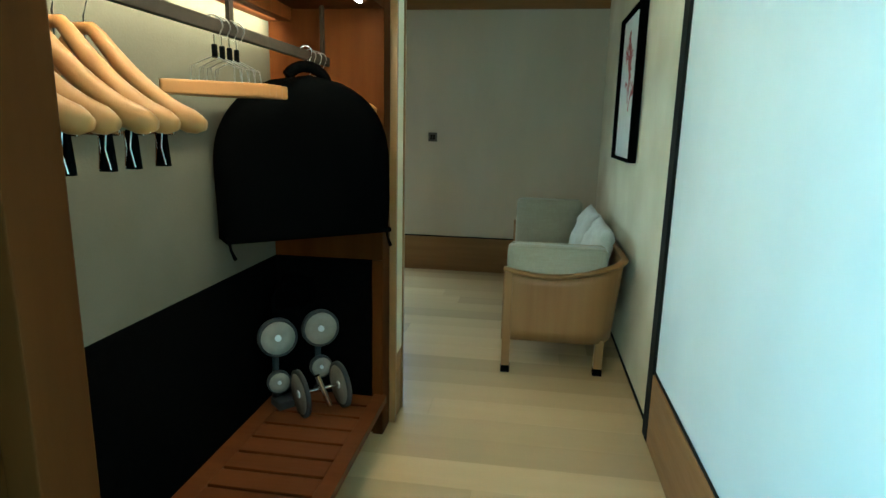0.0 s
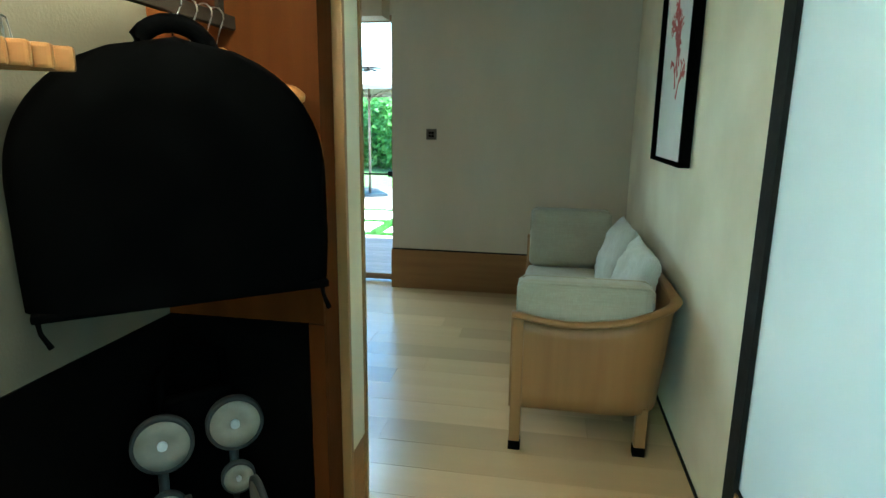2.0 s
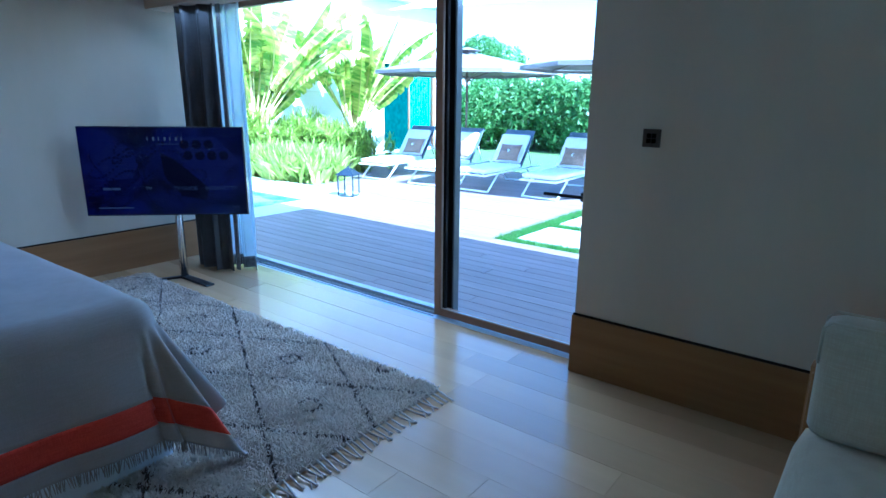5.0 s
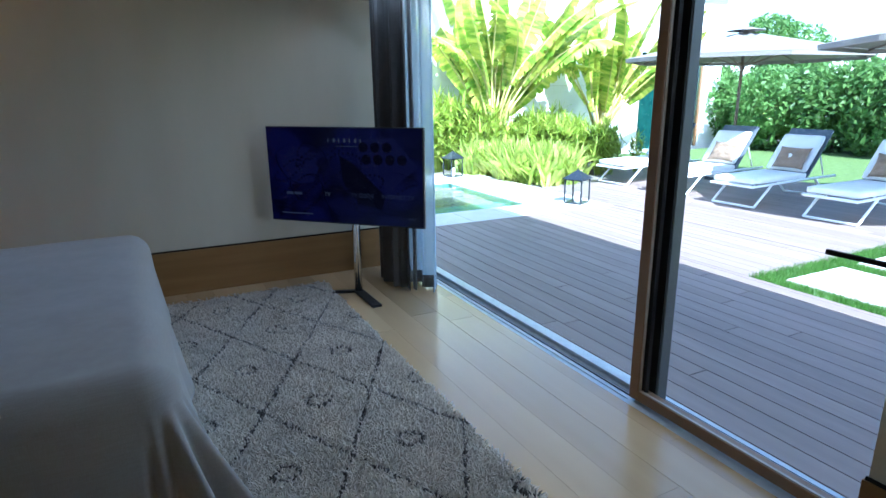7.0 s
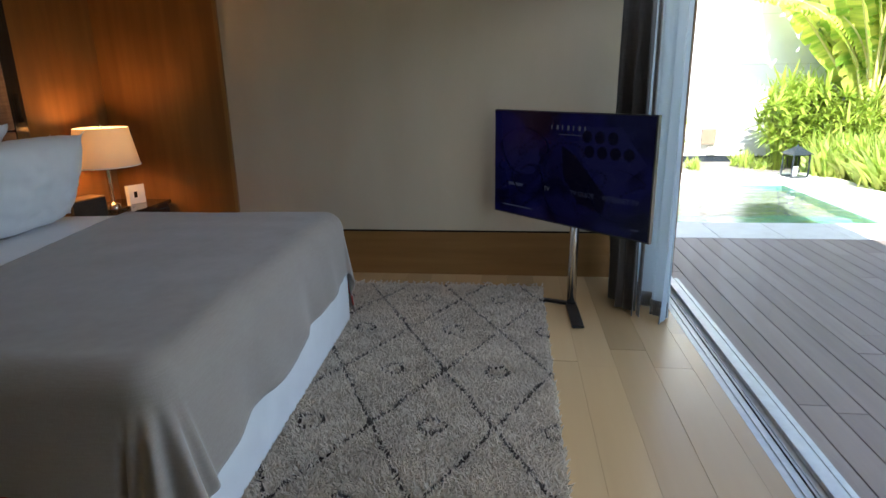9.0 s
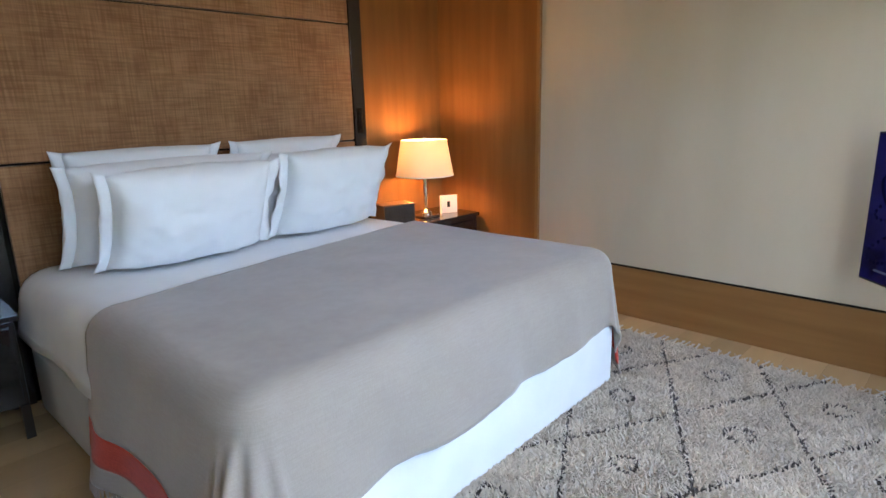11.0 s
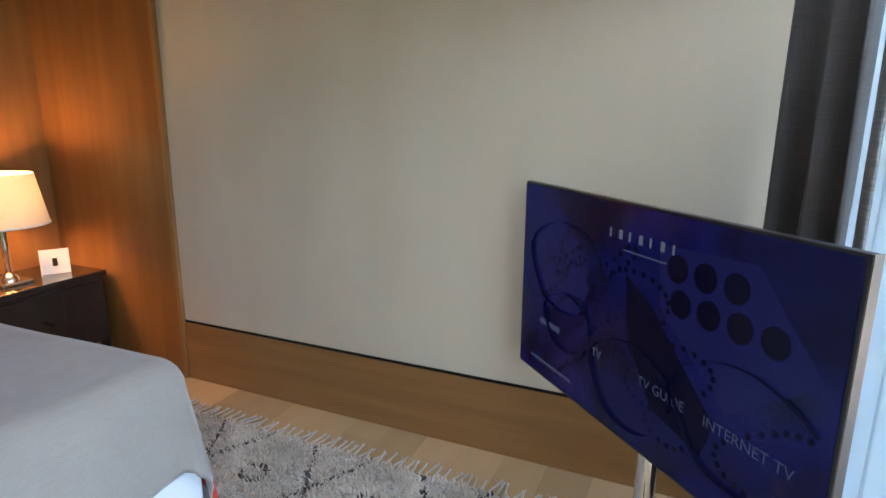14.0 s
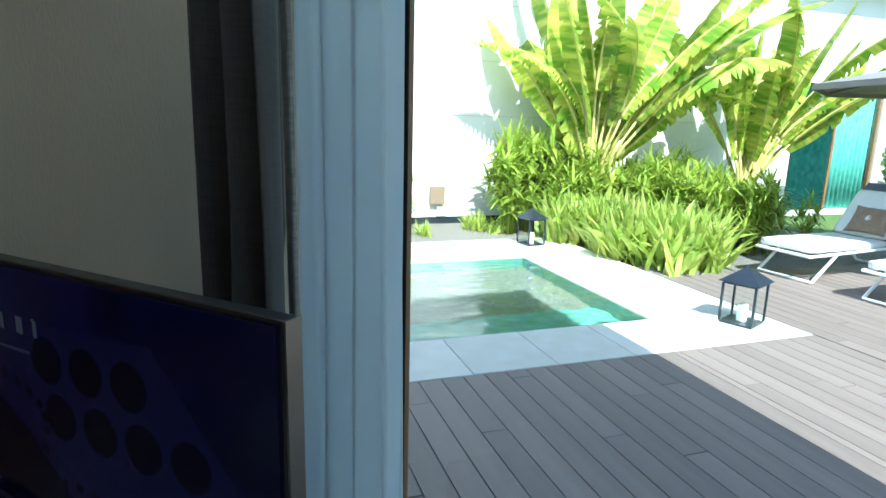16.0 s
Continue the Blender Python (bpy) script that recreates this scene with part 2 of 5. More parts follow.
M_DECK = wood("weathered_deck", (0.21, 0.16, 0.14), (0.27, 0.21, 0.185), "x", scale=2.5, rough=0.6, rand=0.12, bump=0.15)
M_STONE = surface("pale_pool_stone", (0.62, 0.58, 0.50), (0.70, 0.67, 0.60), scale=5, rough=0.6, bump=0.1, bump_scale=60, rand=0.04)
M_POOLTILE = surface("green_pool_tile", (0.085, 0.21, 0.175), (0.18, 0.35, 0.30), scale=9, rough=0.3, bump=0, rand=0.3)
M_RENDER = surface("white_render", (0.78, 0.76, 0.72), (0.83, 0.81, 0.78), scale=2, rough=0.85, bump=0.15, bump_scale=40)
M_GRAVEL = surface("bed_gravel", (0.10, 0.085, 0.07), (0.36, 0.32, 0.28), scale=45, rough=0.95, bump=0.8, bump_scale=60, dist=0.02)
M_GRASS = leafy("lawn_blades", (0.07, 0.16, 0.025), (0.13, 0.26, 0.045))
M_LAWN = surface("lawn_soil", (0.07, 0.12, 0.03), (0.14, 0.20, 0.05), scale=9, rough=0.95, bump=0.6, bump_scale=70, dist=0.02)
M_STRAP = leafy("strap_leaf", (0.27, 0.42, 0.05), (0.66, 0.68, 0.18), island=0.4)
M_FAN = leafy("fan_palm_leaf", (0.25, 0.38, 0.045), (0.56, 0.62, 0.11), island=0.4)
M_PADDLE = leafy("paddle_leaf", (0.21, 0.36, 0.03), (0.66, 0.66, 0.12), scale=2.2, stretch=(1, 1, 9), contrast=(0.38, 0.62))
M_STALK = surface("palm_stalk", (0.46, 0.42, 0.10), (0.66, 0.58, 0.22), scale=6, rough=0.5, bump=0.1)
M_HEDGE = leafy("hedge_leaf", (0.11, 0.23, 0.055), (0.25, 0.38, 0.11))
M_CANVAS = thin_cloth("taupe_umbrella_canvas", (0.30, 0.27, 0.25), 0.2)
M_POLE = wood("umbrella_pole_wood", (0.16, 0.12, 0.09), (0.22, 0.17, 0.13), "z")
M_WHITEMETAL = surface("white_powder_coat", (0.80, 0.80, 0.79), (0.84, 0.84, 0.83), rough=0.4, bump=0.02)
M_MATTRESS = surface("white_outdoor_cushion", (0.76, 0.75, 0.73), (0.82, 0.81, 0.79), scale=7, rough=0.9, bump=0.15, bump_scale=30)
M_SLING = weave("grey_sling", (0.10, 0.12, 0.15), (0.16, 0.18, 0.21), threads=150)
M_TAN = weave("tan_cushion", (0.24, 0.165, 0.11), (0.32, 0.23, 0.16), threads=150)
M_LANTERN = surface("dark_slate_metal", (0.035, 0.045, 0.06), (0.05, 0.06, 0.075), rough=0.35, bump=0.02, metal=0.5)
M_CANDLE = surface("white_wax", (0.78, 0.76, 0.72), (0.82, 0.8, 0.76), rough=0.5, bump=0)
M_WATER = glass("pool_water", (0.60, 0.88, 0.82))
wn2 = M_WATER.node_tree.nodes
ripple = wn2.new("ShaderNodeTexNoise")
ripple.inputs["Scale"].default_value = 9
rb = wn2.new("ShaderNodeBump")
rb.inputs["Strength"].default_value, rb.inputs["Distance"].default_value = 0.8, 0.05
M_WATER.node_tree.links.new(ripple.outputs[0], rb.inputs["Height"])
M_WATER.node_tree.links.new(rb.outputs[0], wn2["Principled BSDF"].inputs["Normal"])
wn2["Principled BSDF"].inputs["IOR"].default_value = 1.3

# ---- mesh helpers ----


def finish(name, bm, mats, smooth=False):
    me = bpy.data.meshes.new(name)
    if smooth:
        for f in bm.faces:
            f.smooth = True
    bm.to_mesh(me)
    bm.free()
    for m in (mats if isinstance(mats, (list, tuple)) else [mats]):
        me.materials.append(m)
    return me


def part(name, bm, mat, parent=None, label="", smooth=False):
    ob = new(name, finish(name, bm, mat, smooth))
    if parent:
        ob.parent = parent
    if label:
        ob["label"] = label
    return ob


def thing(name, label, category, m=None, group="", kind=""):
    ob = new(name)
    ob.empty_display_size = 0.1
    if m is not None:
        ob.matrix_basis = m
    return tagged(ob, label, category, group, kind)


def single(name, bm, mat, label, category, m=None, group="", smooth=False):
    ob = part(name, bm, mat, None, "", smooth)
    if m is not None:
        ob.matrix_basis = m
    return tagged(ob, label, category, group)


def structure(name, bm, mat, label="", category="", smooth=False):
    return tagged(part(name, bm, mat, None, "", smooth), label, category, "", "structure")


def box(x0, y0, z0, x1, y1, z1, bevel=0.0, bm=None, seg=2):
    bm = bm or bmesh.new()
    r = bmesh.ops.create_cube(bm, size=1, matrix=Matrix.Translation(((x0 + x1) / 2, (y0 + y1) / 2, (z0 + z1) / 2)) @ Matrix.Diagonal((abs(x1 - x0), abs(y1 - y0), abs(z1 - z0), 1)))
    if bevel:
        vs = set(r["verts"])
        es = [e for e in bm.edges if e.verts[0] in vs and e.verts[1] in vs]
        bmesh.ops.bevel(bm, geom=es, offset=bevel, segments=seg, profile=0.6, affect="EDGES")
    return bm


def cyl(p, q, r0, r1=None, seg=16, bm=None, caps=True):
    bm = bm or bmesh.new()
    p, q = Vector(p), Vector(q)
    d = q - p
    m = Matrix.Translation((p + q) / 2) @ d.to_track_quat("Z", "Y").to_matrix().to_4x4()
    bmesh.ops.create_cone(bm, cap_ends=caps, segments=seg, radius1=r0, radius2=r0 if r1 is None else r1, depth=d.length, matrix=m)
    return bm


def sweep(pts, r, seg=8, bm=None, flat=1.0):
    """A round or flattened bar along points; r is a number or one radius a point."""
    bm = bm or bmesh.new()
    pts = [Vector(p) for p in pts]
    rings = []
    up = Vector((0, 0, 1))
    for i, p in enumerate(pts):
        d = (pts[min(i + 1, len(pts) - 1)] - pts[max(i - 1, 0)]).normalized()
        a = d.cross(up if abs(d.z) < 0.95 else Vector((1, 0, 0))).normalized()
        b = a.cross(d).normalized()
        rad = r[i] if isinstance(r, (list, tuple)) else r
        rings.append([bm.verts.new(p + a * math.cos(t) * rad + b * math.sin(t) * rad * flat) for t in (2 * math.pi * k / seg for k in range(seg))])
    for u, v in zip(rings, rings[1:]):
        for k in range(seg):
            bm.faces.new((u[k], u[(k + 1) % seg], v[(k + 1) % seg], v[k]))
    bm.faces.new(rings[0][::-1])
    bm.faces.new(rings[-1])
    bmesh.ops.recalc_face_normals(bm, faces=bm.faces)
    return bm


def lathe(profile, seg=32, bm=None, m=Matrix.Identity(4)):
    bm = bm or bmesh.new()
    rings = []
    for r, z in profile:
        rings.append([bm.verts.new(m @ Vector((r * math.cos(t), r * math.sin(t), z))) for t in (2 * math.pi * k / seg for k in range(seg))])
    for u, v in zip(rings, rings[1:]):
        for k in range(seg):
            bm.faces.new((u[k], u[(k + 1) % seg], v[(k + 1) % seg], v[k]))
    bmesh.ops.recalc_face_normals(bm, faces=bm.faces)
    return bm


def sheet(nu, nv, f, bm=None, thick=0.0):
    """A grid surface f(u, v), u and v from 0 to 1; thick gives it a back."""
    bm = bm or bmesh.new()
    vs = [[bm.verts.new(f(i / nu, j / nv)) for j in range(nv + 1)] for i in range(nu + 1)]
    fs = [bm.faces.new((vs[i][j], vs[i + 1][j], vs[i + 1][j + 1], vs[i][j + 1])) for i in range(nu) for j in range(nv)]
    if thick:
        bm.normal_update()
        back = [[bm.verts.new(v.co - v.normal * thick) for v in row] for row in vs]
        for i in range(nu):
            for j in range(nv):
                bm.faces.new((back[i][j], back[i][j + 1], back[i + 1][j + 1], back[i + 1][j]))
        for j in range(nv):
            bm.faces.new((vs[0][j], vs[0][j + 1], back[0][j + 1], back[0][j]))
            bm.faces.new((vs[nu][j + 1], vs[nu][j], back[nu][j], back[nu][j + 1]))
        for i in range(nu):
            bm.faces.new((vs[i + 1][0], vs[i][0], back[i][0], back[i + 1][0]))
            bm.faces.new((vs[i][nv], vs[i + 1][nv], back[i + 1][nv], back[i][nv]))
    return bm


def cushion(w, h, d, seed=0, ears=0.06, bulge=2.2, wrinkle=0.012, n=22, long_pull=0.05):
    """A stuffed pillow lying in x and y, with pulled-out corners and soft creases."""
    bm = bmesh.new()
    off = Vector((seed * 3.7, seed * 1.9, 0))

    def at(u, v, side):
        a, b = 2 * u - 1, 2 * v - 1
        puff = max(0.0, (1 - abs(a) ** bulge) * (1 - abs(b) ** bulge)) ** 0.5
        pull = 1 - 0.05 * (1 - abs(b) ** 2) * abs(a) ** 3
        pull2 = 1 - long_pull * (1 - abs(a) ** 2) * abs(b) ** 3
        grow = 1 + ears * (abs(a * b)) ** 4
        x, y = a * w / 2 * pull * grow, b * h / 2 * pull2 * grow
        wr = noise.noise(Vector((a * 2.3, b * 2.3, side)) + off) * wrinkle * 2 + noise.noise(Vector((a * 6, b * 5, side * 2)) + off) * wrinkle
        edge = noise.noise(Vector((a * 4, b * 4, 0)) + off) * 0.006
        return Vector((x, y, side * puff * (d / 2 + wr) + edge))

    rows = {}
    for side in (1, -1):
        rows[side] = [[bm.verts.new(at(i / n, j / n, side)) for j in range(n + 1)] for i in range(n + 1)]
        for i in range(n):
            for j in range(n):
                q = (rows[side][i][j], rows[side][i + 1][j], rows[side][i + 1][j + 1], rows[side][i][j + 1])
                bm.faces.new(q if side > 0 else q[::-1])
    bmesh.ops.remove_doubles(bm, verts=bm.verts, dist=0.0008)
    return bm


def rounded_cushion(w, h, d, r=0.05, crown=0.02, n=10):
    """A box cushion with soft edges and a slight crown, centred, lying in x and y."""
    bm = box(-w / 2, -h / 2, -d / 2, w / 2, h / 2, d / 2)
    bmesh.ops.subdivide_edges(bm, edges=bm.edges, cuts=n, use_grid_fill=True)
    for v in bm.verts:
        c = v.co
        e = Vector((max(abs(c.x) - (w / 2 - r), 0) * (1 if c.x > 0 else -1), max(abs(c.y) - (h / 2 - r), 0) * (1 if c.y > 0 else -1), max(abs(c.z) - (d / 2 - r), 0) * (1 if c.z > 0 else -1)))
        core = c - e
        if e.length > 0:
            e = e.normalized() * min(r, max(abs(e.x), abs(e.y), abs(e.z)))
        k = (1 - (2 * c.x / w) ** 2) * (1 - (2 * c.y / h) ** 2)
        v.co = core + e + Vector((0, 0, crown * k * (1 if c.z > 0 else -1))) + Vector((0, 0, noise.noise(c * 7) * 0.006))
    return bm


def letters(text, size, m, mat, parent, name="lettering"):
    cu = bpy.data.curves.new(name, "FONT")
    cu.body, cu.size, cu.align_x = text, size, "CENTER"
    ob = new(name, cu)
    cu.materials.append(mat)
    ob.matrix_basis = m
    ob.parent = parent
    return ob

# ---- the shell of the room ----
CEIL = 2.6
structure("wall_west", box(-0.25, -4.2, -0.2, 0, 0.305, 2.9), M_WALL, "beige textured wall behind the television", "wall")
structure("wall_north", box(3.88, 0, -0.2, 6.0, 0.35, 2.9), M_WALL, "beige textured wall beside the glass door", "wall")
structure("wall_lintel", box(0, 0.1, 2.24, 3.88, 0.35, 2.9), M_WALL, "beige wall above the glass door", "wall")
structure("wall_east", box(5.77, -3.05, -0.2, 6.0, 0, 2.9), M_PLASTER, "worn cream plaster wall behind the sofa", "wall")
structure("wall_east_panel", box(5.75, -7.6, -0.2, 6.0, -3.05, 2.9), M_PANEL, "pale scuffed plaster panel along the hall", "wall")
structure("wall_south", box(-0.25, -4.3, -0.2, 3.859, -3.94, 2.9), M_VENEER, "amber wood veneer wall behind the bed", "wall")
structure("wall_partition", box(3.86, -5.3, -0.2, 4.04, -2.92, 2.9), M_WALL, "beige partition between closet and bed", "wall")
structure("wall_closet_end", box(4.04, -3.2, -0.2, 4.54, -2.92, 2.9), M_CLOSET, "wood-lined end wall of the open closet", "wall")
bm = box(4.3, -5.6, -0.2, 4.54, -5.06, 2.9)
box(4.3, -7.6, -0.2, 4.54, -7.05, 2.9, bm=bm)
box(4.3, -7.05, -0.2, 4.54, -5.6, 0.25, bm=bm)
box(4.3, -7.05, 2.25, 4.54, -5.6, 2.9, bm=bm)
structure("wall_hall_west", bm, M_CLOSET, "dark wood wall of the hall before the closet", "wall")
structure("wall_hall_end", box(4.0, -7.8, -0.2, 6.0, -7.601, 2.9), M_WALL, "beige end wall of the hall", "wall")
structure("ceiling", box(-0.25, -7.8, CEIL, 6.0, 0.1, 2.9), M_CEIL, "off-white ceiling", "ceiling")
structure("roof", box(-0.45, -8.2, 2.92, 7.5, 2.15, 3.12), M_RENDER, "white flat roof with a deep overhang", "roof")
structure("pelmet", box(0.0, -0.28, 2.16, 3.88, -0.06, CEIL), M_WALL, "beige curtain pelmet above the glass door", "pelmet")
structure("cornice", box(3.9, -0.035, 2.44, 5.765, -0.002, 2.54, 0.004), M_SKIRT, "oak cornice strip along the wall's top", "trim")

SK = 0.345


def skirting(name, x0, y0, x1, y1, mat, z=SK):
    structure(name, box(x0, y0, 0, x1, y1, z - 0.012, 0.002), mat, "wide oak skirting board", "baseboard")


skirting("baseboard_west", 0.001, -2.97, 0.012, 0.1, M_SKIRT_Y)
skirting("baseboard_north", 3.868, -0.012, 5.765, -0.001, M_SKIRT)
skirting("baseboard_north_end", 3.868, -0.0005, 3.879, 0.15, M_SKIRT_Y)
structure("trim_floor_gap", box(5.762, -2.96, 0.0, 5.7695, -0.014, 0.014), M_GAP, "dark gap at the foot of the plaster wall", "trim")
skirting("baseboard_east_panel", 5.737, -7.5, 5.749, -3.06, M_SKIRT_Y)
for nm, b in (("trim_west", (0.0005, -2.97, SK - 0.012, 0.006, 0.1, SK)), ("trim_north", (3.874, -0.006, SK - 0.012, 5.765, -0.0005, SK)),
              ("trim_east_panel", (5.744, -7.5, SK - 0.012, 5.7495, -3.06, SK))):
    structure(nm, box(*b), M_GAP, "dark shadow gap above the skirting", "trim")
structure("trim_strip", box(5.735, -3.055, 0, 5.768, -2.965, CEIL, 0.002), M_GAP, "black strip between plaster wall and panel", "trim")

# wood lining of the bed's corner
structure("lining_west", box(0.0005, -3.938, 0, 0.022, -3.0, CEIL, 0.001), M_VENEER, "amber wood veneer panel beside the lamp", "panel")
structure("trim_lining", box(0.0005, -2.999, 0, 0.026, -2.972, CEIL, 0.002), M_SOFAWOOD, "pale wood edge of the veneer panel", "trim")

# pilaster at the closet's end
structure("pilaster", box(4.5405, -3.075, 0.33, 4.566, -2.945, CEIL, 0.002), M_PLASTER, "cream pilaster at the closet's end", "pilaster")
structure("pilaster_base", box(4.5405, -3.075, 0, 4.562, -2.945, 0.325, 0.002), M_SKIRT_Y, "oak foot of the pilaster", "baseboard")
for nm, y0, y1 in (("trim_pilaster_far", -2.943, -2.921), ("trim_pilaster_near", -3.10, -3.078)):
    structure(nm, box(4.5405, y0, 0, 4.572, y1, CEIL, 0.002), M_SOFAWOOD, "narrow pale wood edge strip", "trim")
structure("pilaster_side", box(4.10, -2.9195, 0.33, 4.54, -2.91, CEIL, 0.001), M_PLASTER, "cream face of the wall end", "wall")

# ---- sliding glass door ----


def glazed_leaf(name, x0, x1, y, z0, z1, sl, sr, label, low):
    d = tagged(thing(name, label, "sliding door"), kind="structure")
    gap = 0.028 if low > 0.04 else 0.012
    part("stile", box(x0, y - 0.03, z0, x0 + sl, y + 0.03, z1, 0.004), M_FRAME, d)
    part("stile", box(x1 - sr, y - 0.03, z0, x1, y + 0.03, z1, 0.004), M_FRAME if low > 0.04 else M_FRAMEDARK, d)
    if low > 0.04:
        part("glazing_bead", box(x0 + sl, y - 0.024, z0 + low, x0 + sl + 0.006, y - 0.0125, z1 - 0.05), M_BEAD, d, "thin cream bead along the glass")
        part("glazing_bead", box(x0 + sl + 0.006, y - 0.024, z0 + low, x1 - sr, y - 0.0125, z0 + low + 0.006), M_BEAD, d, "thin cream bead along the glass")
    part("bottom_rail", box(x0 + sl, y - 0.028, z0, x1 - sr, y + 0.028, z0 + low, 0.003), M_FRAME if low > 0.04 else M_STEEL, d)
    part("top_rail", box(x0 + sl, y - 0.028, z1 - 0.05, x1 - sr, y + 0.028, z1, 0.003), M_FRAME, d)
    part("gasket", box(x0 + sl, y - 0.012, z0 + low, x0 + sl + gap, y + 0.012, z1 - 0.05), M_GAP, d)
    pane = part("pane", box(x0 + sl + gap, y - 0.004, z0 + low, x1 - sr, y + 0.004, z1 - 0.05), M_GLASS, d)
    pane.visible_shadow = False
    return d


glazed_leaf("door_1", 0.004, 2.862, 0.272, 0.0, 2.24, 0.02, 0.095, "fixed glass leaf in a brown metal frame", 0.022)
leaf2 = glazed_leaf("door_2", 2.75, 3.88, 0.20, 0.012, 2.24, 0.055, 0.05, "sliding glass leaf in a brown metal frame", 0.05)
part("interlock", box(2.768, 0.2305, 0.012, 2.858, 0.2415, 2.235), M_GAP, leaf2, "dark brush seal between the leaves")
lever = part("handle", box(3.58, 0.125, 0.945, 3.84, 0.14, 0.962, 0.003), M_GAP, leaf2, "dark lever handle")
part("mount", box(3.80, 0.14, 0.93, 3.845, 0.17, 0.977, 0.003), M_GAP, lever)
bm = box(0.0, 0.13, -0.06, 3.88, 0.35, -0.005)
for y0, y1 in ((0.13, 0.15), (0.165, 0.172), (0.218, 0.222), (0.31, 0.316), (0.325, 0.35)):
    box(0.0, y0, -0.005, 2.745 if y0 < 0.23 and y0 > 0.14 else 3.88, y1, 0.0, bm=bm)
structure("threshold", bm, M_STEEL, "brushed aluminium sliding-door track in the floor", "track")
structure("threshold_slot", box(0.03, 0.198, -0.0045, 2.74, 0.204, -0.0015), M_GAP, "dark slot of the door track", "track")

# ---- curtains ----


def curtain(name, x0, y0, x1, y1, z0, z1, folds, amp, mat, label, seed, flare=0.0, thick=0.006, hem=None):
    def f(u, v):
        k = u * folds * 2 * math.pi + noise.noise(Vector((u * 5, seed, 0))) * 1.6
        a = amp * (0.75 + 0.5 * noise.noise(Vector((u * 9, v * 1.5, seed)))) * (0.8 + 0.3 * (1 - v))
        x = x0 + (x1 - x0) * u * (1 + flare * (1 - v))
        y = y0 + (y1 - y0) * u
        nx, ny = -(y1 - y0), (x1 - x0)
        q = math.hypot(nx, ny)
        return Vector((x + nx / q * a * math.sin(k) + 0.012 * math.sin(k * 2), y + ny / q * (a * math.sin(k) + amp * 0.22 * math.sin(k * 2.7 + 1.5 * v + seed)), z0 + (z1 - z0) * v))
    c = thing(name, label, "curtain")
    part("cloth", sheet(90, 24, f, thick=thick), mat, c, smooth=True)
    if hem:
        part("hem", sheet(90, 3, lambda u, v: f(u, v * 0.045) + Vector((0, -0.006, -0.002)), thick=0.004), hem, c, "grey hem along the curtain's foot", smooth=True)
    return c


# ---- floor slab and the ground outside (their boards come last) ----
floor = structure("floor", box(-0.25, -7.8, -0.3, 6.0, 0.13, -0.022), M_GAP, "pale oak plank floor", "floor")
ground = structure("ground", box(-400, -400, -0.8, 400, 400, -0.55), M_GRAVEL, "bare ground reaching the horizon", "ground")
structure("lawn", box(-6.9, 8.4, -0.5, 30, 60, -0.12), M_LAWN, "sunlit green lawn behind the loungers", "lawn")
structure("planting_bed", box(-7.3, -6, -0.5, -5.72, 9.4, -0.13), M_GRAVEL, "gravel bed below the white wall", "ground")
structure("planting_bed_side", box(-5.719, 4.06, -0.5, -3.35, 9.4, -0.128), M_GRAVEL, "gravel bed under the palms", "ground")
structure("grass_patch", box(1.55, 2.76, -0.5, 12, 5.0, -0.115), M_LAWN, "green grass around stone slabs", "lawn")
structure("wall_garden", box(-7.55, -8, -0.5, -7.3, 9.6, 4.6), M_RENDER, "tall white rendered garden wall", "wall")
bm = bmesh.new()
for z in (0.75, 1.6, 2.45, 3.3):
    box(-7.301, -8, z - 0.006, -7.296, 9.6, z + 0.006, bm=bm)
structure("wall_garden_joint", bm, M_STONE, "fine joints of the garden wall", "trim")
structure("wall_garden_foot", box(-7.31, -8, -0.14, -7.28, 9.6, -0.02), M_LANTERN, "dark foot strip of the garden wall", "trim")

# ---- pool ----
bm = bmesh.new()
box(-4.62, -2.5, -1.3, -2.19, 3.0, -0.85, bm=bm)
box(-4.72, -2.5, -1.3, -4.62, 3.1, -0.13, bm=bm)
box(-2.19, -2.5, -1.3, -2.09, 3.1, -0.13, bm=bm)
box(-4.62, 3.0, -1.3, -2.19, 3.1, -0.13, bm=bm)
box(-3.0, -2.5, -0.85, -2.19, 3.0, -0.5, bm=bm)
pool = structure("pool", bm, M_POOLTILE, "plunge pool lined with green tiles", "pool")
tagged(part("water", sheet(2, 2, lambda u, v: Vector((-4.62 + 2.43 * u, -2.5 + 5.5 * v, -0.109))), M_WATER), "clear green pool water with small ripples", "water", "", "structure").visible_shadow = False
bm = bmesh.new()
structure("coping_bed", box(-5.72, 3.101, -0.5, -1.56, 4.06, -0.14), M_GAP, "bed under the pool's stone edge", "ground")
structure("coping_bed_far", box(-5.72, -2.5, -0.5, -4.721, 3.1, -0.14), M_GAP, "bed under the pool's stone edge", "ground")
structure("coping_bed_near", box(-2.089, -2.5, -0.5, -1.56, 3.1, -0.14), M_GAP, "bed under the pool's stone edge", "ground")
coping = tagged(thing("coping", "pale stone slabs round the pool", "pool edge"), kind="structure")
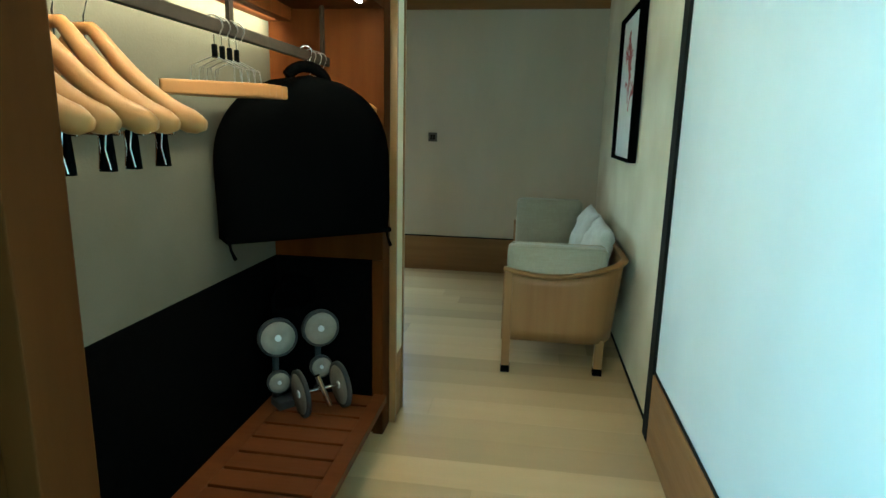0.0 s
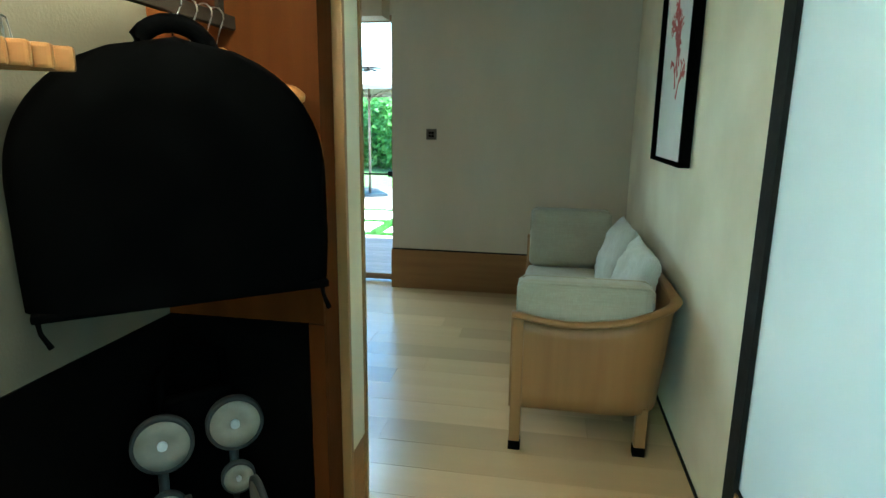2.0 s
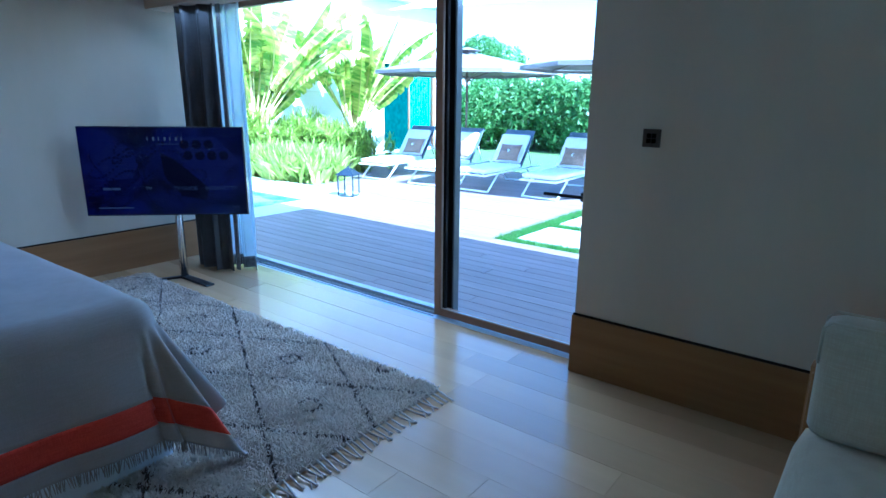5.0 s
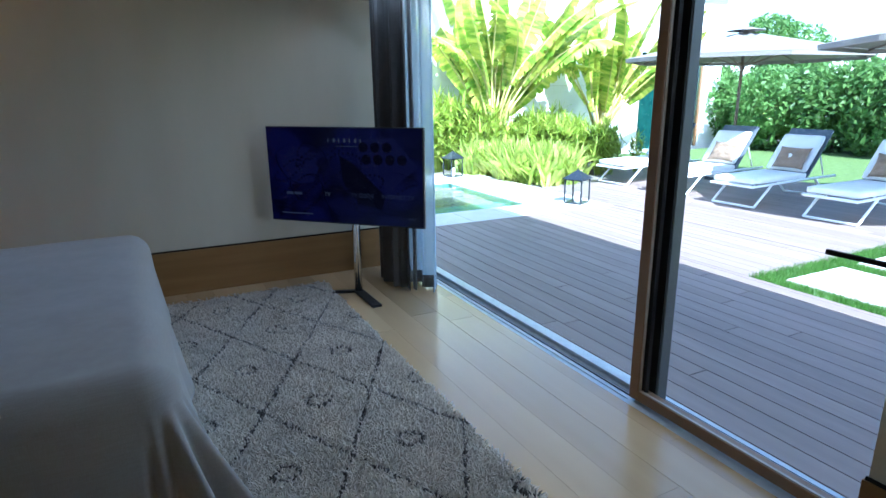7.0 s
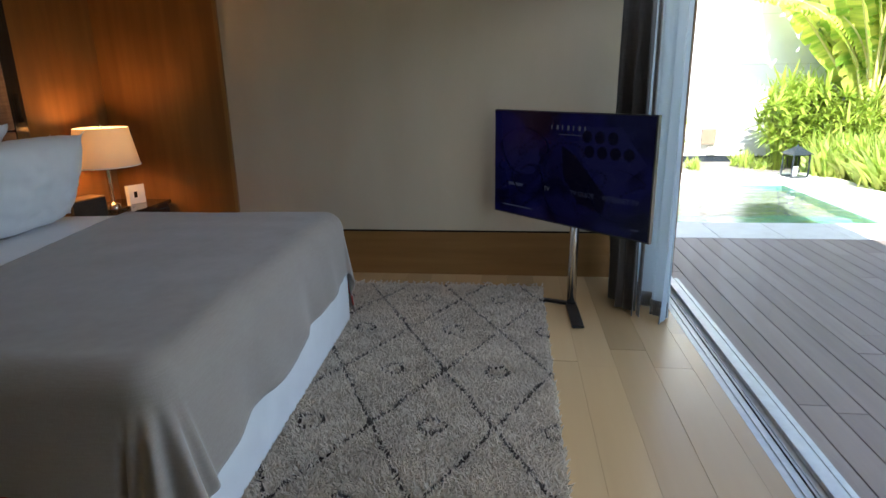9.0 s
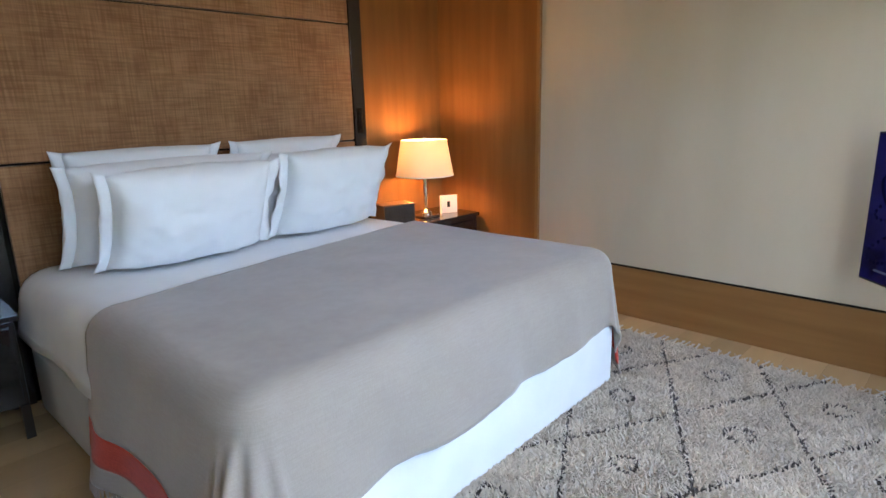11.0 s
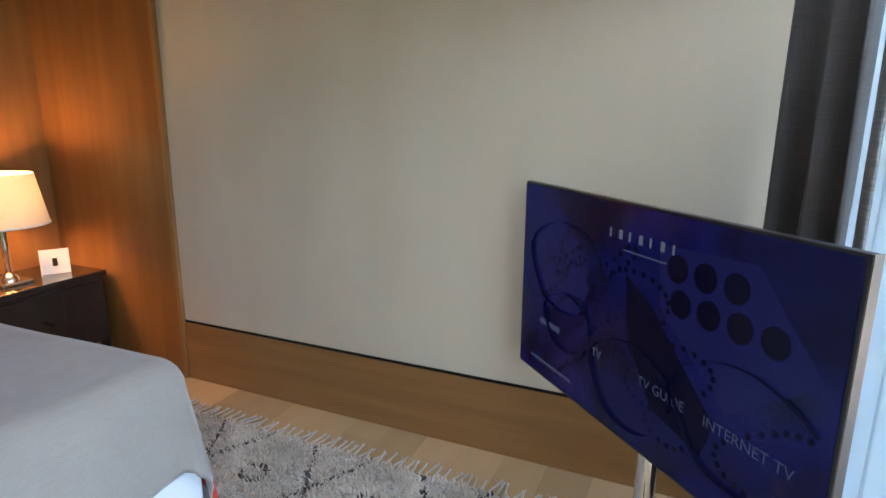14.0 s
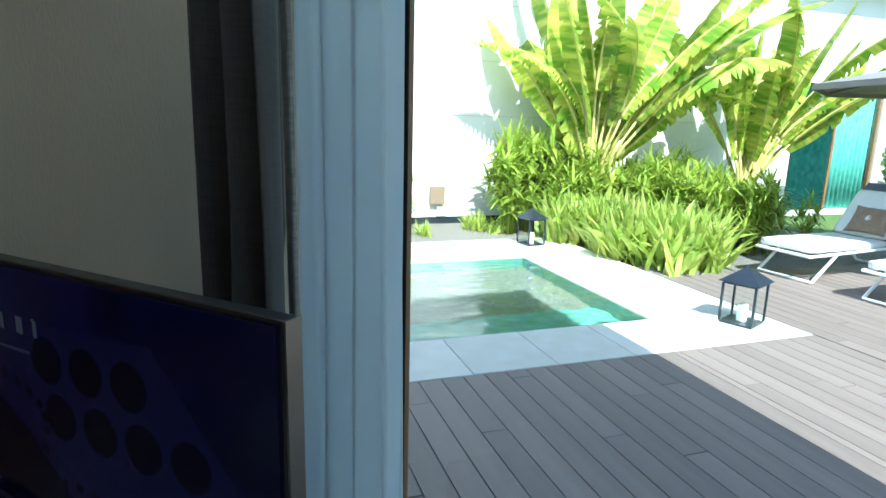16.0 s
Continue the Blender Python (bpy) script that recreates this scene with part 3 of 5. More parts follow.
for x0, y0, x1, y1, nx, ny in ((-5.71, 3.005, -1.555, 4.05, 5, 1), (-5.71, -2.5, -4.6, 3.0, 1, 7), (-2.21, -2.5, -1.555, 3.0, 1, 9)):
    sx, sy = (x1 - x0) / nx, (y1 - y0) / ny
    me = finish("slab", box(0.003, 0.003, -0.04, sx - 0.003, sy - 0.003, 0, 0.004), M_STONE)
    for i in range(nx):
        for j in range(ny):
            s = new("slab", me)
            s.location, s.parent = (x0 + i * sx, y0 + j * sy, -0.1), coping

# ---- the house across the garden ----
house = thing("neighbour_house", "white villa with tall green-tinted glass doors", "house")
bm = box(-12, 9.4, -0.5, -7.4, 10.2, 4.2)
box(-12, 12.6, -0.5, -7.4, 13.3, 4.2, bm=bm)
box(-12, 10.2, 2.45, -7.4, 12.6, 4.2, bm=bm)
box(-12, 10.2, -0.5, -7.4, 12.6, -0.1, bm=bm)
box(-12.2, 9.4, -0.5, -12, 13.3, 4.2, bm=bm)
part("wall", bm, M_RENDER, house)
part("roof", box(-12.4, 9.2, 4.2, -7.0, 13.5, 4.45), M_RENDER, house)
fr = part("window_frame", box(-7.5, 10.2, -0.1, -7.44, 10.26, 2.45, bm=box(-7.5, 12.54, -0.1, -7.44, 12.6, 2.45, bm=box(-7.5, 11.35, -0.1, -7.44, 11.41, 2.45))), M_FRAME, house)
M_GREENGLASS = surface("tinted_glass", (0.008, 0.035, 0.032), (0.02, 0.07, 0.06), rough=0.08, bump=0, rough_var=0.02, spec=0.3)
part("pane", box(-7.475, 10.26, -0.1, -7.465, 11.35, 2.45), M_GREENGLASS, fr)
M_GREENCURT = surface("green_seen_curtain", (0.12, 0.42, 0.34), (0.20, 0.55, 0.45), rough=0.8, bump=0)
part("curtain", sheet(60, 2, lambda u, v: Vector((-7.52 + 0.03 * math.sin(u * 55), 11.42 + u * 1.1, -0.1 + v * 2.55)), thick=0.004), M_GREENCURT, house, "curtain behind the tinted glass", smooth=True)

# ---- bed ----
BX0, BX1, BY0, BY1, BTOP = 0.96, 2.97, -3.86, -1.86, 0.66
# the bed stands slightly askew, turned about its far foot corner
ASKEW = Matrix.Translation((BX0, BY1, 0)) @ Matrix.Rotation(radians(1.6), 4, "Z") @ Matrix.Translation((-BX0, -BY1, 0))
bed = thing("bed", "king-size bed with white base and mattress", "bed", ASKEW)
part("bed_base", box(BX0, BY0, 0.008, BX1, BY1, 0.34, 0.025, seg=3), M_BASE, bed, smooth=True)
part("mattress", box(BX0 + 0.035, BY0, 0.34, BX1 - 0.035, BY1 - 0.03, BTOP - 0.02, 0.09, seg=4), M_SHEET, bed, smooth=True)
for lx in (BX0 + 0.12, BX1 - 0.12):
    for ly in (BY0 + 0.12, BY1 - 0.12):
        part("leg", cyl((lx, ly, 0), (lx, ly, 0.05), 0.03), M_BLACK, bed)


def drape(a, b, top, r=0.13, rc=0.12, fold=0.02, nfold=7, seed=0.0):
    """The place of a cloth's point (a, b), measured along the cloth from the middle of the bed's foot half."""
    cx, hx, y1 = (BX0 + BX1) / 2, (BX1 - BX0) / 2 + 0.012, BY1 + 0.012
    ex, ey = max(abs(a - cx) - (hx - r), 0.0), max(b - (y1 - r), 0.0)
    sx = 1 if a > cx else -1
    e = math.hypot(ex, ey)
    if e <= 0:
        w = noise.noise(Vector((a * 2.2, b * 2.2, seed))) * 0.012 + noise.noise(Vector((a * 5.5, b * 4.2, seed + 4))) * 0.004
        return Vector((a, b, top + w))
    q = r * math.pi / 2
    out, down = (r * math.sin(e / r), r * (1 - math.cos(e / r))) if e < q else (r, r + e - q)
    ph = math.atan2(ey, ex)
    corner = math.sin(2 * ph)
    along = (b if ey == 0 else a) * 9 + seed
    hang = max(down - r, 0)
    out += hang * (0.10 + 0.08 * min(max((a - cx + 0.4) / 0.8, 0), 1) + 0.06 * math.sin(along + 2 * noise.noise(Vector((along * 0.3, 0, seed)))) * (1 - corner) + corner * ((0.30 if a > cx else 0.04) + (0.17 if a > cx else 0.03) * math.sin(ph * nfold * 2)))
    base = noise.noise(Vector((a * 2.2, b * 2.2, seed))) * 0.012 * max(0, 1 - down * 4)
    z = top - down + base
    if z < 0.04:
        out += (0.04 - z) * 0.7
        z = 0.04 + 0.008 * math.sin(along * 2)
    return Vector((cx + sx * ((min(abs(a - cx), hx - r)) + out * math.cos(ph)), min(b, y1 - r) + out * math.sin(ph), z))


blanket = thing("blanket", "taupe wool blanket with red border over the bed", "blanket", ASKEW)
CXB = (BX0 + BX1) / 2
REACH = 1.005 + 0.34


def bl(u, v, a0=-REACH, a1=REACH):
    a = CXB + a0 + (a1 - a0) * u
    b0 = -3.18 + 0.25 * (a - 0.97) / 1.96 + 0.01 * math.sin(a * 7)
    b = b0 + (BY1 + 0.335 + 0.03 * u - b0) * v
    hem = 0.022 * noise.noise(Vector((a * 3, 0, 7))) + 0.004 * noise.noise(Vector((a * 14, 0, 3)))
    return drape(a, b + hem * v, 0.715, r=0.11, seed=1.0)


part("cloth", sheet(150, 96, bl, thick=0.008), M_WOOL, blanket, smooth=True)
for a0, a1 in ((REACH, REACH + 0.1), (-REACH - 0.1, -REACH)):
    part("border", sheet(8, 96, lambda u, v: bl(u, v, a0, a1), thick=0.008), M_RED, blanket, "bright red border of the blanket", smooth=True)
for s in (1, -1):
    a0, a1 = sorted((s * (REACH + 0.1), s * (REACH + 0.17)))
    part("outer_edge", sheet(6, 96, lambda u, v: bl(u, v, a0, a1), thick=0.008), M_WOOL, blanket, smooth=True)
for s in (1, -1):
    bm = bmesh.new()
    for k in range(220):
        p = bl(0, (k + random.random()) / 220, s * (REACH + 0.17), s * (REACH + 0.17) + 1)
        d = Vector((random.uniform(-0.006, 0.006), random.uniform(-0.01, 0.01), -0.045))
        sweep([p, p + d * 0.5, p + d + Vector((0, 0, 0.0 if p.z > 0.1 else 0.04))], [0.002, 0.002, 0.001], 4, bm)
    tagged(part("fringe", bm, M_WOOL, blanket, "short wool fringe"), kind="stuff")

# the folded-back white sheet between pillows and blanket
part("top_sheet", sheet(60, 30, lambda u, v: drape(CXB - 1.24 + 2.48 * u, -3.84 + 1.02 * v, 0.692, seed=3.0), thick=0.006), M_SHEET, bed, smooth=True)


def pillow(w, h, d, x, y, z, tilt, turn, seed, label):
    p = thing("pillow", label, "pillow", pose(x, y, z, tilt, 0, turn), "pillows on the bed")
    part("cushion", cushion(w, h, d * 1.2, seed, ears=0.03, bulge=3.4, wrinkle=0.010, n=34, long_pull=-0.06), M_SHEET, p, smooth=True)
    for s in (-1, 1):
        def flap(u, v):
            b = 2 * u - 1
            x = w / 2 * (1 - 0.05 * (1 - b * b)) * (1 + 0.03 * abs(b) ** 4) - 0.006 + 0.055 * v
            return Vector((s * x, b * h / 2 * (1 + 0.03 * abs(b) ** 4 + 0.05 * v), (0.014 * math.sin(b * 5 + seed * 2) + 0.008 * math.sin(b * 13 + seed)) * v))
        part("flange", sheet(28, 3, flap, thick=0.004), M_SHEET, p, smooth=True)
    return p


pillow(0.74, 0.46, 0.22, 2.38, -3.30, 0.94, 66, 0, 1, "large white cotton pillow leaning on others")
pillow(0.70, 0.47, 0.22, 1.53, -3.36, 0.95, 68, 4, 2, "large white cotton pillow with soft creases")
pillow(0.90, 0.47, 0.20, 2.39, -3.49, 0.955, 72, 0, 3, "white cotton pillow behind the front one")
pillow(0.78, 0.44, 0.18, 1.62, -3.54, 0.945, 74, 0, 4, "white cotton pillow behind the front one")
pillow(0.68, 0.47, 0.16, 2.44, -3.71, 0.995, 78, -3, 5, "white cotton pillow against the headboard")
pillow(0.66, 0.47, 0.16, 1.60, -3.73, 0.995, 80, 2, 6, "white cotton pillow against the headboard")

# ---- headboard ----
hb = thing("headboard", "tall raffia headboard in stitched panels with dark edge", "headboard")
for z0, z1 in ((0.06, 1.176), (1.188, 1.946), (1.954, 2.58)):
    part("panel", box(0.945, -3.925, z0, 3.0, -3.885, z1, 0.008), M_RAFFIA, hb)
part("backing", box(0.93, -3.939, 0.0, 3.02, -3.926, 2.59), M_GAP, hb)
for x0 in (0.825, 3.025):
    st = part("edge_strip", box(x0, -3.939, 0.0, x0 + 0.1, -3.90, 2.59, 0.003), M_LACQUER, hb, "dark lacquered edge strip")
    part("recess_plate", box(x0 + 0.03, -3.902, 1.23, x0 + 0.075, -3.895, 1.40, 0.003), M_BRONZE, st, "bronze handle plate")
    bm = sweep([(x0 + 0.052, -3.893, 1.255), (x0 + 0.052, -3.893, 1.375)], 0.008, 10)
    part("pull", bm, M_GAP, st)

# ---- nightstands ----


def nightstand(m):
    n = thing("nightstand", "black lacquered nightstand beside the bed", "nightstand", m, "nightstands")
    part("top", box(-0.36, -0.22, 0.545, 0.36, 0.22, 0.575, 0.006), M_LACQUER, n)
    part("body", box(-0.34, -0.21, 0.16, 0.34, 0.205, 0.545, 0.004), M_LACQUER, n)
    dr = part("drawer", box(-0.32, 0.206, 0.2, 0.32, 0.222, 0.52, 0.003), M_LACQUER, n)
    part("knob", cyl((0, 0.222, 0.36), (0, 0.245, 0.36), 0.012), M_BRONZE, dr)
    for sx in (-1, 1):
        for sy in (-1, 1):
            part("leg", box(sx * 0.32 - 0.018, sy * 0.19 - 0.018, 0, sx * 0.32 + 0.018, sy * 0.19 + 0.018, 0.16), M_LACQUER, n)
    return n


nightstand(pose(0.42, -3.715, 0.012))
nightstand(pose(3.45, -3.715, 0.012))


def table_lamp(m):
    t = thing("table_lamp", "lit table lamp with cream shade and glass stem", "lamp", m, "bedside lamps")
    part("base", box(-0.075, -0.075, 0, 0.075, 0.075, 0.018, 0.004), M_CHROME, t, "polished square foot")
    part("plinth", lathe([(0.045, 0.018), (0.04, 0.04), (0.018, 0.055), (0.014, 0.06)], 24), M_CHROME, t, smooth=True)
    part("stem", lathe([(0.014, 0.06), (0.016, 0.15), (0.016, 0.30), (0.010, 0.33), (0.008, 0.44)], 20), M_CHROME, t, "tall chrome and glass stem", smooth=True)
    part("shade", lathe([(0.215, 0.315), (0.17, 0.575)], 48), M_SHADE, t, "cream fabric shade glowing warm", smooth=True)
    part("rim", lathe([(0.217, 0.312), (0.219, 0.317), (0.216, 0.322)], 48), M_PAPER, t)
    part("finial", lathe([(0.001, 0.60), (0.01, 0.595), (0.012, 0.585), (0.004, 0.572), (0.003, 0.55)], 12), M_CHROME, t)
    part("carrier", sweep([(-0.17, 0, 0.565), (0, 0, 0.555), (0.17, 0, 0.565)], 0.002, 6), M_CHROME, t)
    part("bulb", lathe([(0.001, 0.50), (0.022, 0.49), (0.03, 0.465), (0.022, 0.435), (0.012, 0.41)], 16), M_BULB, t, smooth=True)
    return t


table_lamp(pose(0.47, -3.68, 0.588))
area = bpy.data.lights.new("bedside_bulb", "POINT")
area.energy, area.color, area.shadow_soft_size = 4.0, (1.0, 0.50, 0.17), 0.06
bulb = new("bedside_bulb", area)
bulb.location = (0.47, -3.68, 1.06)

M_GRILLE = weave("brown_speaker_cloth", (0.045, 0.036, 0.028), (0.075, 0.062, 0.05), threads=260)
radio = thing("clock_radio", "small wooden radio with dark cloth front", "radio", pose(0.80, -3.66, 0.588, 0, 0, -12))
part("case", box(-0.13, -0.07, 0, 0.13, 0.07, 0.15, 0.006), M_VENEER, radio)
part("grille", box(-0.12, 0.0705, 0.008, 0.12, 0.076, 0.142, 0.002), M_GRILLE, radio, "dark brown cloth grille")
card = thing("notice_card", "small white standing card with a dark mark", "card", pose(0.24, -3.66, 0.588, 0, 0, 150))
part("leaf", box(-0.07, -0.002, 0, 0.07, 0.002, 0.14), M_PAPER, card)
part("back_leaf", box(-0.07, -0.05, 0, -0.066, -0.003, 0.14), M_PAPER, card)
part("mark", box(-0.012, -0.0035, 0.045, 0.012, -0.0025, 0.09), M_GAP, card, "dark printed mark")
tray = single("tray", box(-0.12, -0.085, 0, 0.12, 0.085, 0.012, 0.004), M_LACQUER, "black lacquer tray under the lamp", "tray", pose(0.47, -3.68, 0.588 - 0.012))

# ---- television ----
TL, TR = Vector((0.169, -1.005, 0)), Vector((1.053, -0.124, 0))
mid = (TL + TR) / 2
turn = math.degrees(math.atan2(TR.y - TL.y, TR.x - TL.x))
tv = thing("television", "large television on a chrome floor stand, menu showing", "television", pose(mid.x, mid.y, 0, 0, 0, turn))
TW, Z0, Z1 = 1.228, 0.541, 1.237
part("shell", box(-TW / 2, 0.004, Z0, TW / 2, 0.03, Z1, 0.004, bm=box(-0.4, 0.03, Z0 + 0.06, 0.4, 0.065, Z1 - 0.2, 0.012)), M_TVBODY, tv)
part("side_trim", box(TW / 2 + 0.0005, 0.004, Z0, TW / 2 + 0.004, 0.03, Z1), M_WIRE, tv, "silver edge of the television")
m, n, l, p = principled("blue_menu_picture")
tc = n.new("ShaderNodeTexCoord")
no = n.new("ShaderNodeTexNoise")
no.inputs["Scale"].default_value, no.inputs["Detail"].default_value, no.inputs["Distortion"].default_value = 3.2, 4, 1.2
l.new(tc.outputs["Object"], no.inputs["Vector"])
mr = n.new("ShaderNodeMapRange")
mr.inputs[1].default_value, mr.inputs[2].default_value = 0.38, 0.62
l.new(no.outputs[0], mr.inputs[0])
mx = n.new("ShaderNodeMix")
mx.data_type = "RGBA"
mx.inputs[6].default_value, mx.inputs[7].default_value = (0.003, 0.003, 0.03, 1), (0.014, 0.015, 0.15, 1)
l.new(mr.outputs[0], mx.inputs[0])
l.new(mx.outputs[2], p.inputs["Emission Color"])
p.inputs["Emission Strength"].default_value = 0.033
p.inputs["Base Color"].default_value = (0.005, 0.005, 0.008, 1)
p.inputs["Roughness"].default_value = 0.15
p.inputs["Specular IOR Level"].default_value = 0.14
M_SCREEN = m
M_MENU = glowing("menu_white", (0.75, 0.8, 1.0), 0.013)
M_MENUDIM = glowing("menu_dim", (0.3, 0.34, 0.6), 0.015)
M_MENUDARK = glowing("menu_dark", (0.004, 0.004, 0.045), 0.018)
scr = part("screen", box(-TW / 2 + 0.008, -0.001, Z0 + 0.012, TW / 2 - 0.008, 0.0035, Z1 - 0.008), M_SCREEN, tv, "glossy dark blue menu picture")
for k in range(7):
    part("letter_bar", box(-0.105 + k * 0.042, -0.0024, Z1 - 0.106, -0.097 + k * 0.042 + 0.007 * (k % 2), -0.0016, Z1 - 0.080), M_MENU, scr)
M_MENULIGHT = glowing("menu_pale_blue", (0.030, 0.031, 0.21), 0.023)


def flat_shape(name, pts, y, mat, label):
    bm = bmesh.new()
    bm.faces.new([bm.verts.new((x, y, z)) for x, z in pts])
    bmesh.ops.recalc_face_normals(bm, faces=bm.faces)
    return part(name, bm, mat, scr, label)


flat_shape("menu_tray", [(0.10, 1.15), (0.40, 1.165), (0.575, 0.97), (0.36, 0.80), (0.12, 0.99)], -0.00115, M_MENULIGHT, "pale blue tray in the picture")
flat_shape("menu_pouch", [(-0.02, 1.04), (0.09, 0.98), (0.33, 0.76), (0.30, 0.66), (0.12, 0.70), (0.0, 0.86)], -0.00125, M_MENUDARK, "dark pouch in the picture")
flat_shape("menu_box", [(-0.50, 0.99), (-0.40, 1.10), (-0.26, 1.09), (-0.18, 0.96), (-0.24, 0.84), (-0.42, 0.82)], -0.00112, M_MENULIGHT, "pale round box in the picture")
part("logo", box(-0.04, -0.0022, Z1 - 0.136, 0.13, -0.0014, Z1 - 0.131), M_MENUDIM, scr)
for i, (cx, cz) in enumerate(((0.17, 1.10), (0.26, 1.10), (0.35, 1.10), (0.19, 1.015), (0.28, 1.015), (0.37, 1.015), (0.46, 1.015))):
    bm = bmesh.new()
    bmesh.ops.create_circle(bm, cap_ends=True, segments=24, radius=0.036, matrix=Matrix.Translation((cx, -0.0018, cz)) @ Matrix.Rotation(radians(90), 4, "X"))
    part("menu_disc", bm, M_MENUDARK, scr)
for cx, cz, r in ((-0.33, 0.98, 0.2), (-0.3, 0.80, 0.13), (0.02, 0.72, 0.17), (0.40, 0.78, 0.2)):
    pts = [(cx + r * math.cos(t) * (1 + 0.1 * math.sin(3 * t)), -0.0016, cz + r * 0.75 * math.sin(t)) for t in (k * 0.2 for k in range(28))]
    pts = [q for q in pts if Z0 + 0.03 < q[2] < Z1 - 0.03 and abs(q[0]) < 0.59]
    part("menu_chain", sweep(pts, 0.011, 4, flat=0.02), M_MENUDARK, scr)
rt = random.Random(8)
for k in range(11):
    cx, cz, r = rt.uniform(-0.5, 0.5), rt.uniform(0.66, 1.08), rt.uniform(0.05, 0.13)
    bm = bmesh.new()
    for q in range(int(r * 260)):
        t = q / (r * 41)
        x, z = cx + r * 1.3 * math.cos(t) * (1 + 0.2 * math.sin(2 * t + k)), cz + r * math.sin(t + 0.3 * k)
        if abs(x) < 0.59 and Z0 + 0.03 < z < Z1 - 0.03:
            bmesh.ops.create_circle(bm, cap_ends=True, segments=8, radius=0.0085, matrix=Matrix.Translation((x, -0.0012 - 0.00002 * k, z)) @ Matrix.Rotation(radians(90), 4, "X"))
    if bm.verts:
        tagged(part("menu_bead_chain", bm, M_MENUDARK, scr, "dark beaded necklace in the picture"), kind="stuff")
for word, x in (("TV", -0.13), ("TV GUIDE", 0.15), ("INTERNET TV", 0.42)):
    letters(word, 0.04, pose(x, -0.0022, 0.745, 90), M_MENU if word == "TV" else M_MENUDIM, scr)
part("menu_bar", box(-0.47, -0.0022, 0.745, -0.34, -0.0014, 0.765), M_MENUDIM, scr)
part("menu_bar", box(-0.52, -0.0022, 0.60, -0.26, -0.0014, 0.61), M_MENUDIM, scr)
part("menu_bar", box(0.50, -0.0022, 0.60, 0.55, -0.0014, 0.61), M_MENUDIM, scr)
part("pole", sweep([(0.05, 0.07, 0.02), (0.05, 0.07, 1.0)], 0.03, 20), M_CHROME, tv, "chrome stand pole", smooth=True)
part("bracket", box(-0.15, 0.05, 0.78, 0.25, 0.085, 0.98, 0.004), M_TVBODY, tv)
for ang, ln, hw in ((-44, 0.38, 0.036), (-155, 0.43, 0.02)):
    bm = box(-0.03, -hw, 0.0, ln, hw, 0.018, 0.006)
    bmesh.ops.transform(bm, matrix=pose(0.05, 0.07, 0.0 if ln < 0.4 else 0.002, 0, 0, ang), verts=bm.verts)
    part("foot", bm, M_TVBODY, tv, "flat black foot bar")

# ---- curtains ----
curtain("drape", 0.36, -0.22, 0.76, -0.12, 0.01, 2.18, 2.6, 0.055, M_DRAPE, "charcoal curtain gathered beside the glass door", 2.0)
part("lining_edge", sheet(3, 20, lambda u, v: Vector((0.77 + 0.05 * u + 0.01 * math.sin(v * 5), -0.105 + 0.006 * u, 0.02 + 2.15 * v)), thick=0.006), M_LINING,
     bpy.data.objects["drape"], "grey woven lining along the curtain's edge", smooth=True)
curtain("sheer", 0.28, -0.03, 0.878, 0.05, 0.015, 2.18, 3.7, 0.045, M_SHEER, "white sheer curtain gathered before the glass", 5.0, flare=0.035, thick=0.002, hem=M_LINING)

# ---- rug ----
RX0, RX1, RY0, RY1 = 0.32, 3.46, -2.75, -0.66
rug = thing("rug", "shaggy ivory wool rug with dark diamond lines", "rug")
part("backing", box(RX0, RY0, 0.001, RX1, RY1, 0.012), M_FRINGE, rug)


def rug_dark(x, y):
    """Distance-based test for the woven diamond lines and small rings."""
    wob = 0.018 * noise.noise(Vector((x * 6, y * 6, 0)))
    a = ((y + 1.2) - 0.53 * (x - 1.594)) / 0.53
    b = ((y + 1.2) + 0.53 * (x - 1.594)) / 0.53
    for q in (a, b):
        if abs(q - round(q)) * 0.53 / 1.13 + wob * 0.25 < 0.0075:
            return True
    i, j = round((x - 1.594) / 0.5), round((y + 1.2) / 0.265)
    for ii in (i - 1, i, i + 1):
        for jj in (j - 1, j, j + 1):
            if (ii + jj) % 2:
                r = math.hypot(x - 1.594 - 0.5 * ii, y + 1.2 - 0.265 * jj)
                if abs(r - 0.052 + wob * 0.8) < 0.009 and (ii * 7 + jj * 3) % 5:
                    return True
    return False


